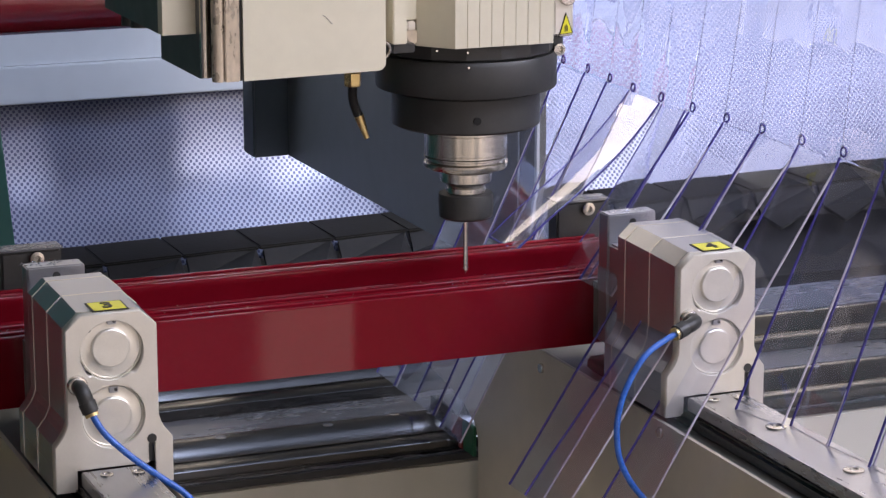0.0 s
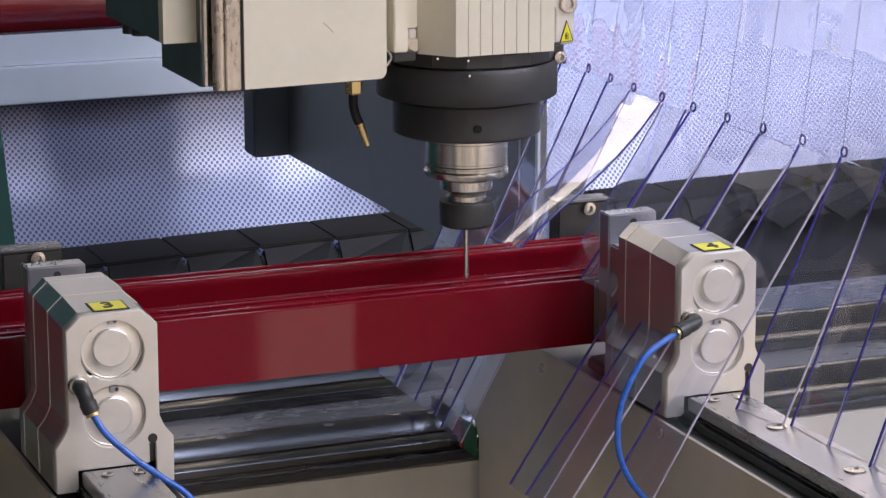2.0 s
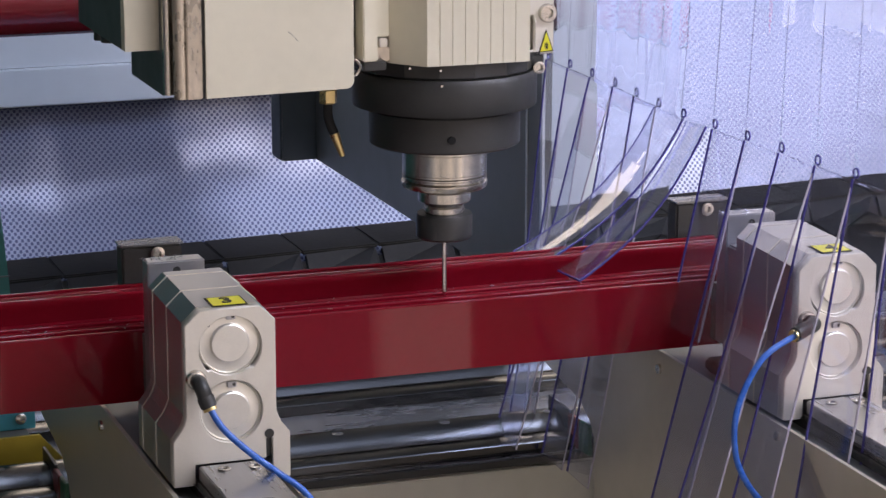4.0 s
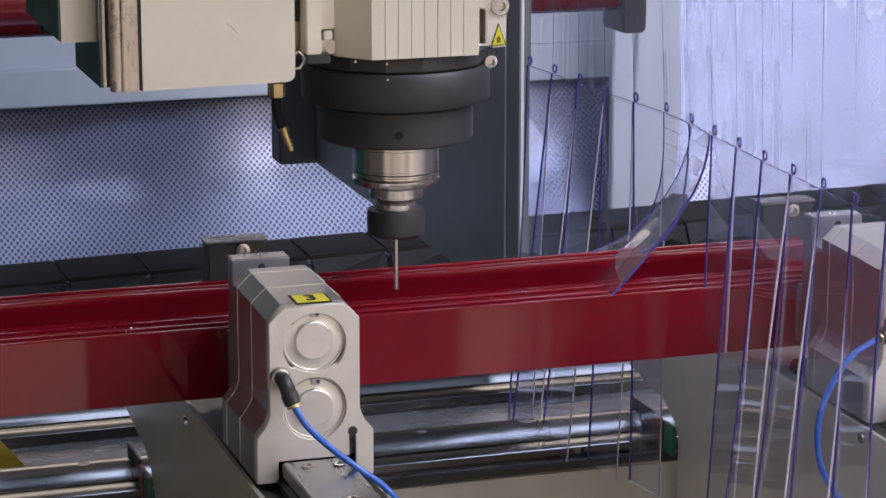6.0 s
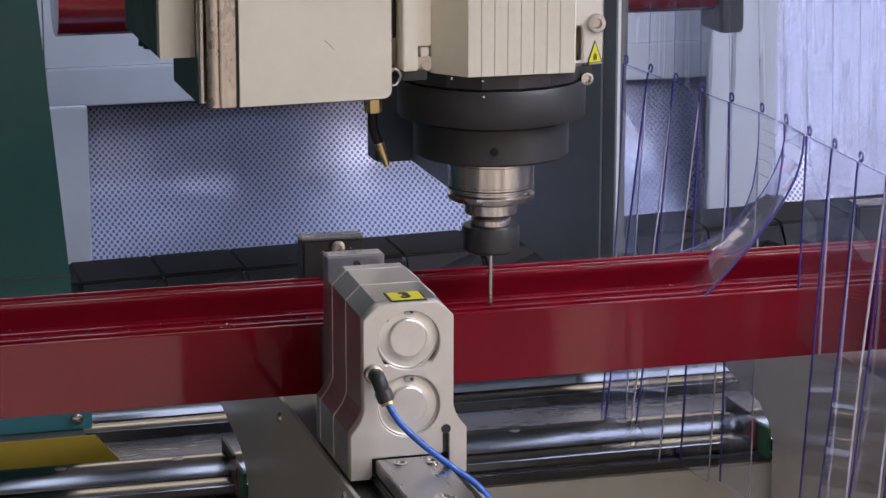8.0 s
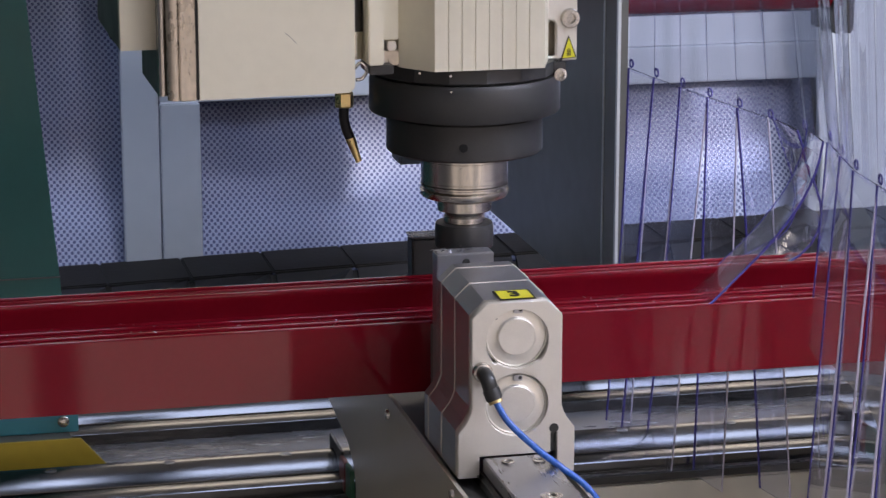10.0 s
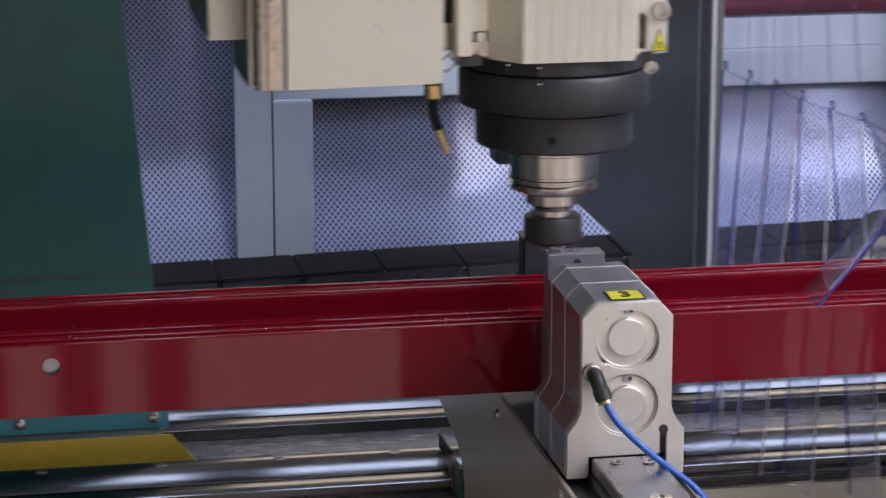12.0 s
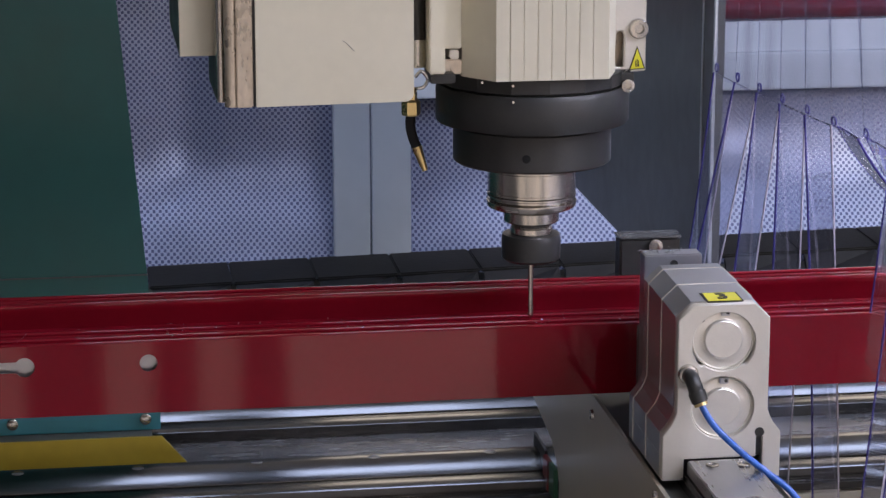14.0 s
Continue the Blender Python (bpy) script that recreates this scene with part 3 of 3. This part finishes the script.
for i in range(8):
    part("screw", lathe([(0.006, 0), (0.006, 0.003), (0.003, 0.005), (0.001, 0.005)], 14, axis_y=True), STEEL, gantry, smooth=True, place=pose(-0.336 - 0.1365 * i, 0.5978, 0.8505))
part("base", prism([(-1.6, 0.7995), (-0.288, 0.7995), (-0.3205, 0.8375), (-1.6, 0.8375)], 0.575, 0.5785), YELLOW, gantry, "ochre yellow painted base")
part("base_block", box(-1.6, -0.33, 0.579, 0.66, 0.7995, 0.8375), DARK, gantry)
part("right_wall", box(0.2806, 0.290, 0.679, 1.56, 0.902, 2.6), DARK, gantry, "dark grey side wall", bevel=0.001)
part("seam", box(0.2788, 0.2804, 0.722, 0.7245, 0.95, 1.62), GREY, gantry)
part("right_fold", box(0.2832, 0.2915, 0.673, 0.6788, 0.902, 2.6), DARK, gantry)
part("right_edge", box(0.2798, 0.2830, 0.672, 0.6788, 0.902, 2.6), GREY, gantry, "bright folded edge")
part("rear_post", box(0.227, 0.2900, 1.5605, 1.61, 0.902, 1.62), DARKGREEN, gantry, "dark green rear post", bevel=0.003)
part("crossbeam", box(-1.6, 0.29, 0.95, 1.25, 2.601, 2.75), GREEN, gantry)

# ---- the milling head ----
head = thing("milling_head", "ivory milling head with black spindle nose and a thin drill", "milling head", place=pose(XT0, 0.222, 1.054))
part("drill", rod((0, 0, 0.004), (0, 0, 0.062), 0.0023, seg=16, bm=rod((0, 0, 0.0), (0, 0, 0.0039), 0.0004, 0.0023, 16)), STEEL, head, "thin steel drill", smooth=True)
sw = bmesh.new()
for k in range(9):
    a0 = k * 2.1
    rod((0.0026 * math.cos(a0), 0.0026 * math.sin(a0), 0.003 + 0.0012 * k), (0.0034 * math.cos(a0 + 1.1), 0.0034 * math.sin(a0 + 1.1), 0.0046 + 0.0012 * k), 0.0005, 0.0002, 5, sw)
part("swarf", sw, SWARF, head, "bright aluminium swarf")
part("collet_nut", lathe([(0.005, 0.0555), (0.023, 0.0555), (0.0262, 0.058), (0.0265, 0.076), (0.0255, 0.0795), (0.019, 0.0797)], 56), BLACK, head, "black collet nut", smooth=True)
part("tool_holder", lathe([(0.018, 0.0797), (0.0187, 0.0805), (0.0187, 0.0855), (0.0175, 0.0870), (0.0190, 0.0900), (0.0240, 0.0912), (0.0247, 0.0920), (0.0247, 0.1005), (0.0225, 0.1030), (0.0355, 0.1038),
                          (0.0388, 0.1052), (0.0400, 0.1075), (0.0400, 0.1108), (0.0362, 0.1122), (0.0362, 0.1140), (0.0396, 0.1152), (0.0396, 0.1166), (0.020, 0.1167)], 72), STEEL, head, "polished steel tool holder", smooth=True)
part("spindle_nose", lathe([(0.0375, 0.1168), (0.0392, 0.1176), (0.0392, 0.1196), (0.0386, 0.1198), (0.0386, 0.1203), (0.0392, 0.1205), (0.0392, 0.1385), (0.0384, 0.1388), (0.0384, 0.1396), (0.0392, 0.1399), (0.0392, 0.150), (0.030, 0.1505)], 64), STEEL, head, "polished spindle nose", smooth=True)
part("lower_collar", lathe([(0.0393, 0.1468), (0.068, 0.1468), (0.070, 0.1486), (0.070, 0.1790), (0.0685, 0.180), (0.0685, 0.183), (0.04, 0.1832)], 72), BLACK, head, "black anodised collar", smooth=True)
part("upper_collar", lathe([(0.0686, 0.1833), (0.0845, 0.1838), (0.0853, 0.1850), (0.0853, 0.2120), (0.083, 0.2165), (0.05, 0.2168)], 72), BLACK, head, "black anodised collar", smooth=True)
part("adapter", lathe([(0.06, 0.217), (0.0815, 0.2172), (0.0830, 0.219), (0.0830, 0.2300), (0.0815, 0.2315), (0.06, 0.2317)], 16), BLACK, head, "black adapter plate")
part("adapter_tab", box(0.052, 0.083, -0.040, 0.02, 0.2172, 0.2316), BLACK, head, bevel=0.003)
part("hole", rod((-0.0172, -0.0690, 0.1608), (-0.0172, -0.065, 0.1608), 0.0037, seg=18), PITCH, head)
# housing with chamfered corners and fine vertical grooves
hb = bmesh.new()
outline = [(-0.0715, -0.055), (-0.047, -0.087)]
x = -0.047
while x < 0.036:
    x += 0.0119
    outline += [(x - 0.0008, -0.087), (x - 0.0004, -0.0862), (x, -0.0862), (x + 0.0004, -0.087)]
outline += [(0.0500, -0.087), (0.0632, -0.050), (0.0632, 0.09), (-0.0715, 0.09)]
a = [hb.verts.new((px, py, 0.232)) for px, py in outline]
b = [hb.verts.new((px, py, 0.62)) for px, py in outline]
hb.faces.new(a)
hb.faces.new(b)
for i in range(len(outline)):
    hb.faces.new((a[i], a[(i + 1) % len(outline)], b[(i + 1) % len(outline)], b[i]))
part("housing", hb, IVORY, head, "ivory spindle housing with fine vertical grooves")
part("side_plate", plate([(0.0635, 0.2280), (0.0933, 0.2296), (0.0933, 0.62), (0.0635, 0.62)], [[(0.0662, 0.2330), (0.0742, 0.2330), (0.0742, 0.2610), (0.0722, 0.2650), (0.0682, 0.2650), (0.0662, 0.2610)]], -0.037, -0.029), ALU, head, "pale metal side plate", bevel=0.001)
part("slot_back", box(0.0636, 0.0770, -0.0200, 0.08, 0.2304, 0.28), DIRTY, head)
part("side_block", box(0.0772, 0.0931, -0.0288, 0.08, 0.2304, 0.62), IVORY, head)
sg = part("warning_sign", prism([(0.0783, 0.2309), (0.0928, 0.2319), (0.0853, 0.2519)], -0.0378, -0.0372), INK, head, "yellow triangular warning sign")
part("sign_face", prism([(0.0796, 0.2318), (0.0914, 0.2326), (0.0854, 0.2496)], -0.0383, -0.0379), SIGN, sg)
for k in range(3):
    part("sign_mark", box(0.0838 + 0.0012 * k, 0.0845 + 0.0012 * k, -0.0386, -0.0384, 0.2338, 0.2405 - 0.0012 * abs(k - 1)), INK, sg)
part("knob", lathe([(0.0088, 0), (0.0088, 0.003), (0.0078, 0.0045), (0.0045, 0.0047), (0.004, 0.0015)], 28, axis_y=True), STEEL, head, "steel knob with a hex socket", smooth=True, place=pose(0.0862, -0.0371, 0.2671))
part("screw", lathe([(0.0058, 0), (0.0058, 0.004), (0.0035, 0.0045), (0.003, 0.001)], 20, axis_y=True), STEEL, head, smooth=True, place=pose(0.0765, -0.0402, 0.2180))
for x, y, z in ((-0.055, -0.0610, 0.2275), (-0.031, -0.0758, 0.2265), (-0.031, -0.0785, 0.2130)):
    part("screw", rod((x, y - 0.0022, z), (x, y + 0.001, z), 0.0011, seg=10), STEEL, head)
corner = [(-0.1258 + 0.007 * math.cos(a), 0.2265 - 0.007 * math.sin(a)) for a in np.linspace(0, math.pi / 2, 7)]
part("cover_box", prism([(-0.2505, 0.62), (-0.2505, 0.2180), *reversed(corner), (-0.1188, 0.62)], -0.100, 0.10), IVORY, head, "ivory painted cover box", smooth=True, bevel=0.0012)
part("bracket", box(-0.1020, -0.0885, -0.075, 0.02, 0.2375, 0.62), IVORY, head, bevel=0.001)
part("housing_step", box(-0.0884, -0.0717, -0.056, 0.02, 0.2560, 0.62), IVORY, head, bevel=0.001)
part("gap_tube", rod((-0.1095, -0.05, 0.2645), (-0.1095, -0.05, 0.62), 0.0074, seg=20), BLACK, head, "black gas spring", smooth=True)
part("tube_end", rod((-0.1095, -0.05, 0.2405), (-0.1095, -0.05, 0.2644), 0.0078, seg=24), STEEL, head, "polished steel tube end", smooth=True)
part("clip", box(-0.1005, -0.079, -0.07, -0.03, 0.2285, 0.2370), BLACK, head, bevel=0.001)
part("lug", box(-0.0825, -0.0745, -0.06, 0.0, 0.2475, 0.2555), ALU, head, bevel=0.001)
part("lug", box(-0.0880, -0.0720, -0.058, 0.0, 0.2345, 0.2472), DIRTY, head, bevel=0.001)
part("ring", tube([(-0.1135, -0.07, 0.235), (-0.1085, -0.072, 0.240), (-0.103, -0.07, 0.233), (-0.106, -0.068, 0.226), (-0.112, -0.07, 0.225)], 0.0015, 10), STEEL, head, smooth=True)
# guide rod unit and cylinder beside the box
part("guide_strip", box(-0.2665, -0.2530, -0.098, 0.05, 0.2175, 0.62), DIRTY, head, "stained steel strip", bevel=0.001)
part("gap_strip", box(-0.2528, -0.2507, -0.097, 0.05, 0.2180, 0.62), BLACK, head)
part("guide_rod", rod((-0.2700, -0.09, 0.2175), (-0.2700, -0.09, 0.62), 0.0062, seg=24), DIRTY, head, "polished guide rod", smooth=True)
part("guide_rod", rod((-0.2775, -0.075, 0.219), (-0.2775, -0.075, 0.62), 0.0045, seg=24), STEEL, head, smooth=True)
part("guide_block", box(-0.281, -0.2665, -0.07, 0.05, 0.2175, 0.62), DARKGREEN, head)
part("cylinder", prism([(-0.311, 0.2556), (-0.2810, 0.2556), (-0.2810, 0.62), (-0.311, 0.62)], -0.060, -0.046), IVORY, head, "ivory cylinder cover", bevel=0.006)
part("cylinder_back", prism([(-0.311, 0.2556), (-0.2815, 0.2556), (-0.2815, 0.62), (-0.311, 0.62)], -0.0455, 0.13), DARKGREEN, head, bevel=0.003)
part("knob", rod((-0.297, 0.06, 0.246), (-0.297, 0.06, 0.2555), 0.009, seg=20), BLACK, head, smooth=True)
part("knob", rod((-0.297, 0.095, 0.243), (-0.297, 0.095, 0.2555), 0.008, seg=20), BLACK, head, smooth=True)
part("scratch", tube([(-0.178, -0.1003, 0.272), (-0.174, -0.1003, 0.269), (-0.170, -0.1003, 0.2645), (-0.1685, -0.1003, 0.2635)], 0.0002, 6, 4), BED, head, "fine dark scratch")
# coolant nozzle
part("nozzle_nut", lathe([(0.0078, 0.1935), (0.0084, 0.195), (0.0084, 0.206), (0.006, 0.208), (0.005, 0.2185)], 6), BRASS, head, "brass hexagon nut", place=pose(-0.1050, 0.022, -0.0085))
part("nozzle_hose", tube([(-0.1050, 0.022, 0.187), (-0.1054, 0.022, 0.1745), (-0.1029, 0.021, 0.1635), (-0.0999, 0.020, 0.1565)], 0.0044, 14), RUBBER, head, "black nozzle hose", smooth=True)
part("nozzle_tip", rod((-0.1001, 0.020, 0.157), (-0.0929, 0.018, 0.1355), 0.0047, 0.0026, 18), BRASS, head, "brass nozzle tip", smooth=True)
part("ram", box(-0.24, -0.13, 0.101, 0.7, 0.52, 0.61), DARKGREEN, head)


# ---- strip curtain of clear plastic on the gantry ----
HOLE_Z, STRIP, PITCH_Y = 1.190 - 1.6, 0.398, 0.0626
curtain = thing("strip_curtain", "clear plastic strip curtain with violet cut edges", "strip curtain", place=pose(XT0 + 0.286, 0, 1.6))


def hole_y(i):
    return 0.640 - PITCH_Y * i


def turned(twist, s):
    """Twist at s of the length: a swell in the middle."""
    return radians(twist * math.sin(math.pi * min(1, s * 1.1)))


def bent_sheet(width, length, shape, twist=0.0, thick=0.002, rows=18):
    """Strip hanging from its upper edge; shape(s) gives the lean in degrees at s of its length."""
    bm = bmesh.new()
    x = z = 0.0
    prev = None
    for k in range(rows + 1):
        s = k / rows
        a = radians(shape(s))
        tw = turned(twist, s)
        n = Vector((math.cos(a), 0, -math.sin(a)))
        side = Vector((math.sin(tw) * n.x, math.cos(tw), math.sin(tw) * n.z))
        nn = Vector((math.cos(tw) * n.x, -math.sin(tw), math.cos(tw) * n.z))
        c = Vector((x, -width / 2, z))
        ring = [bm.verts.new(c + side * u * width / 2 + nn * v * thick / 2) for u, v in ((1, 1), (1, -1), (-1, -1), (-1, 1))]
        if prev:
            for q in range(4):
                bm.faces.new((prev[q], prev[(q + 1) % 4], ring[(q + 1) % 4], ring[q]))
        prev = ring
        step = length / rows
        x -= step * math.sin(a)
        z -= step * math.cos(a)
    bm.faces.new(prev)
    return bm


def edge_line(width, length, shape, twist, u, r=0.0013, rows=18):
    pts = []
    x = z = 0.0
    for k in range(rows + 1):
        s = k / rows
        a = radians(shape(s))
        tw = turned(twist, s)
        n = Vector((math.cos(a), 0, -math.sin(a)))
        side = Vector((math.sin(tw) * n.x, math.cos(tw), math.sin(tw) * n.z))
        pts.append(Vector((x, -width / 2, z)) + side * u * (width / 2 + 0.0004))
        x -= length / rows * math.sin(a)
        z -= length / rows * math.cos(a)
    return tube(pts, r, 6, 1)


def bowed_piece(width, length, bow, thick=0.002, cuts=8):
    """Short piece of strip, cupped across its width."""
    bm = bmesh.new()
    rows = []
    for off in (thick / 2, -thick / 2):
        rows.append([[bm.verts.new((off + bow * (1 - (2 * k / cuts - 1) ** 2), -width * k / cuts, z)) for k in range(cuts + 1)] for z in (0, -length)])
    for top, low in rows:
        for k in range(cuts):
            bm.faces.new((top[k], top[k + 1], low[k + 1], low[k]))
    for e in (0, cuts):
        bm.faces.new((rows[0][0][e], rows[0][1][e], rows[1][1][e], rows[1][0][e]))
    return bm


N_STRIPS, LINKS = 15, 14
strips = []
ends = {}
for i in range(N_STRIPS):
    w = 0.0620
    L, twist, shape = STRIP, random.uniform(-7, 7), (lambda s, b=random.uniform(0, 2): b * s)
    if i in (5, 6):
        # two strips that bend over the profile: chains of short stiff pieces
        step = (0.207, 0.195)[i - 5] / LINKS
        chain = []
        for k in range(LINKS):
            bow = 0.0003 + 0.00026 * k if i == 5 else 0.0012
            link = part("strip_piece", bowed_piece(w, step * 1.01, bow), PVC, curtain, "clear plastic strip bent over the profile", smooth=True, place=pose(0, hole_y(i), HOLE_Z - step * k))
            link.visible_shadow = False
            part("cut_edge", edge_line(w, step * 1.02, lambda s: 0.0, 0, 1, 0.0011, 2), PVC_EDGE, link, "violet cut edge")
            part("cut_edge", edge_line(w, step * 1.02, lambda s: 0.0, 0, -1, 0.0011, 2), PVC_EDGE, link, "violet cut edge")
            if k == LINKS - 1:
                part("cut_edge", tube([(0, 0, -step), (0, -w, -step)], 0.0011, 6, 1), PVC_EDGE, link)
            chain.append(link)
        ends[i] = (chain, step)
        strips.append(None)
        continue
    if i == 7:
        L, twist = 0.194, 0.0
    s_ob = part("strip", bent_sheet(w, L, shape, twist), PVC, curtain, "clear plastic strip", smooth=True, place=pose(0, hole_y(i), HOLE_Z))
    s_ob.visible_shadow = False
    part("cut_edge", edge_line(w, L, shape, twist, 1, 0.0017), PVC_EDGE, s_ob, "violet cut edge")
    part("cut_edge", edge_line(w, L, shape, twist, -1, 0.0008 if i < 5 else 0.0011), PVC_EDGE_LIGHT, s_ob)
    strips.append(s_ob)
# the uncut upper sheet in upright fields, one over each strip, with the round slit ends at its foot
fields = []
for i in range(N_STRIPS):
    fb = bmesh.new()
    grid = []
    for off in (0.0002, -0.0002):
        grid.append([[fb.verts.new((off + 0.0012 * math.sin(2 * math.pi * k / 6) * math.sin(0.8 * i + 0.5 * j), (PITCH_Y + 0.0006) * (0.5 - k / 6), 0.40 * j / 8 - 0.003)) for k in range(7)] for j in range(9)])
    for g in grid:
        for j in range(8):
            for k in range(6):
                fb.faces.new((g[j][k], g[j][k + 1], g[j + 1][k + 1], g[j + 1][k]))
    field = part("upper_sheet", fb, PVC, curtain, "uncut clear upper sheet", smooth=True, place=pose(0, hole_y(i + 0.5), HOLE_Z))
    field.visible_shadow = False
    ring = bmesh.new()
    for k in range(14):
        t0, t1 = 2 * math.pi * k / 14, 2 * math.pi * (k + 1) / 14
        rod((0, 0.0042 * math.cos(t0), 0.0042 * math.sin(t0)), (0, 0.0042 * math.cos(t1), 0.0042 * math.sin(t1)), 0.0010, seg=6, bm=ring)
    part("slit_hole", ring, PVC_EDGE, field, "round end of the slit", place=pose(0.0025, PITCH_Y / 2, 0.005))
    fields.append(field)
part("carrier", box(-0.02, 0.004, -0.5, 0.66, -0.01, 0.02), GREY, curtain, "grey carrier rail", bevel=0.002)


# ---- what moves ----
def motions():
    xs = [(0, 0.936), (2.35, 0.936), (2.43, 0.930), (2.5, 0.9035), (2.6, 0.855), (2.7, 0.808), (2.8, 0.7945), (2.9, 0.7945), (5.45, 0.7945), (5.55, 0.790), (5.65, 0.757), (5.75, 0.710),
          (5.85, 0.676), (5.95, 0.6655), (6.05, 0.665), (8.75, 0.665), (8.85, 0.660), (8.95, 0.625), (9.05, 0.578), (9.15, 0.545), (9.25, 0.5366), (9.35, 0.5366), (11.9, 0.5363), (12.0, 0.5154),
          (12.1, 0.474), (12.2, 0.428), (12.3, 0.4085), (12.4, 0.4075), (14.0, 0.4072)]
    zs = [(0, 1.0547), (1.5, 1.0414), (1.62, 1.0405), (2.0, 1.0472), (2.35, 1.0559), (2.8, 1.0564), (3.0, 1.0564), (3.5, 1.0519), (4.7, 1.0405), (5.0, 1.0435), (5.4, 1.0560), (6.0, 1.0568), (6.5, 1.0543),
          (7.0, 1.0492), (7.5, 1.0449), (8.0, 1.0404), (8.25, 1.0400), (8.7, 1.0560), (9.3, 1.0562), (10.5, 1.0460), (11.0, 1.0412), (11.5, 1.0399), (11.65, 1.0405), (12.0, 1.0562), (12.5, 1.0563),
          (13.0, 1.0523), (13.5, 1.0485), (14.0, 1.0440)]

    def along(rows, t):
        return float(np.interp(t, [r[0] for r in rows], [r[1] for r in rows]))
    times = sorted({r[0] for r in xs} | {r[0] for r in zs})
    walk(gantry, [(t, pose(along(xs, t), 0, 0)) for t in times])
    walk(curtain, [(t, pose(along(xs, t) + 0.286, 0, 1.6)) for t in times])
    walk(head, [(t, pose(along(xs, t), 0.222, along(zs, t))) for t in times])
    # five rests of the curtain, one for each hole that is drilled, and the swings between them
    key = [(0, 0), (2.4, 0), (2.58, 0.55), (2.75, 1.12), (3.0, 1), (5.5, 1), (5.72, 1.6), (5.9, 2.1), (6.15, 2), (8.8, 2), (9.0, 2.6), (9.2, 3.1), (9.5, 3), (11.9, 3), (12.0, 3.05), (12.07, 3.15), (12.13, 3.3),
           (12.19, 3.5), (12.25, 3.75), (12.32, 4.0), (12.42, 4.08), (12.7, 4), (14.0, 4)]
    at = [0, 3, 5, 6, 7, 9, 12, 15]
    out = [[-0.050, -0.052, -0.061, -0.061, -0.059, -0.052, -0.034, -0.032], [-0.016, -0.017, -0.024, -0.026, -0.022, -0.015, -0.003, 0.0],
           [-0.010, 0.006, 0.020, 0.019, 0.016, 0.011, 0.007, 0.005], [-0.003, 0.022, 0.041, 0.052, 0.053, 0.028, 0.018, 0.012], [-0.014, 0.005, 0.020, 0.032, 0.039, 0.026, 0.018, 0.012]]
    rise = [0.009, 0.0, 0.0, 0.0, 0.002]

    def foot(i, stage):
        """Where slit i ends: its way out of the curtain's plane and up."""
        return (float(np.interp(stage, range(5), [np.interp(i, at, row) for row in out])), float(np.interp(stage, range(5), rise)))
    for i, field in enumerate(fields):
        rows = []
        for t, stage in key:
            (xa, za), (xb, zb) = foot(i, stage), foot(i + 1, stage)
            yaw = math.degrees(math.atan2(xb - xa, PITCH_Y))
            lean = math.degrees(math.atan2((xa + xb) / 2, 0.41))
            rows.append((t, Matrix.Translation(((xa + xb) / 2, hole_y(i + 0.5), HOLE_Z + (za + zb) / 2)) @ pose(0, 0, 0, 0, -lean, 0) @ pose(0, 0, 0, 0, 0, yaw)))
        walk(field, rows)
    bends = {5: [[38, 48, 54, 50], [28, 42, 56, 64], [-2, 10, 62, 86], [-20, -20, 60, 80], [-30, -45, -55, -60]],
             6: [[30, 33, 34, 36], [28, 36, 50, 60], [5, 35, 44, 46], [10, 35, 47, 48], [-25, -38, -52, -60]]}
    fine = sorted(set(np.round(np.arange(12.0, 12.33, 0.03), 2)) | {k[0] for k in key})
    for i, (chain, step) in ends.items():
        rows = [[] for k in chain]
        for t in fine:
            stage = along(key, t)
            x, z = foot(i + 0.5, stage)
            turn = float(np.interp(stage, range(5), (3, 2, 0, 0, 0))) if i == 5 else float(np.interp(stage, range(5), (-8, -10, -8, -8, 0)))
            for k in range(LINKS):
                a = float(np.interp(stage, range(5), [np.interp(k / (LINKS - 1), (0, 0.33, 0.67, 1), b) for b in bends[i]]))
                rows[k].append((t, pose(x, hole_y(i) - PITCH_Y / 2, HOLE_Z + z, 0, a, 0) @ pose(0, 0, 0, 0, 0, turn * (1 - 0.6 * k / LINKS)) @ pose(0, PITCH_Y / 2, 0)))
                x -= step * math.sin(radians(a))
                z -= step * math.cos(radians(a))
        for link, its in zip(chain, rows):
            walk(link, its)
    leans = {0: [24, 6, 2, 2, 7], 1: [25, 9, 6, 4, 11], 2: [25, 15, 5, 4, 6], 3: [25, 10, 1, 0, 0], 4: [27, 9, -1, -6, -4], 7: [36, 12, 1, 3, 5], 8: [33, 14, 3, 3, 5], 9: [36, 16, 5, 3, 5], 10: [31, 13, 4.5, 3, 5],
             11: [23, 8, 3, 2, 4], 12: [21, 5, 2, 2, 4], 13: [20, 5, 1, 2, 4], 14: [20, 5, 1, 2, 4]}
    for i, s in enumerate(strips):
        if i in ends:
            continue
        rows = []
        for t, stage in key:
            (xa, za), (xb, zb) = foot(i, stage), foot(i + 1, stage)
            yaw = math.degrees(math.atan2(xb - xa, PITCH_Y))
            rows.append((t, Matrix.Translation((xa, hole_y(i), HOLE_Z + za)) @ pose(0, 0, 0, 0, float(np.interp(stage, range(5), leans[i])), 0) @ pose(0, 0, 0, 0, 0, yaw)))
        walk(s, rows)


motions()
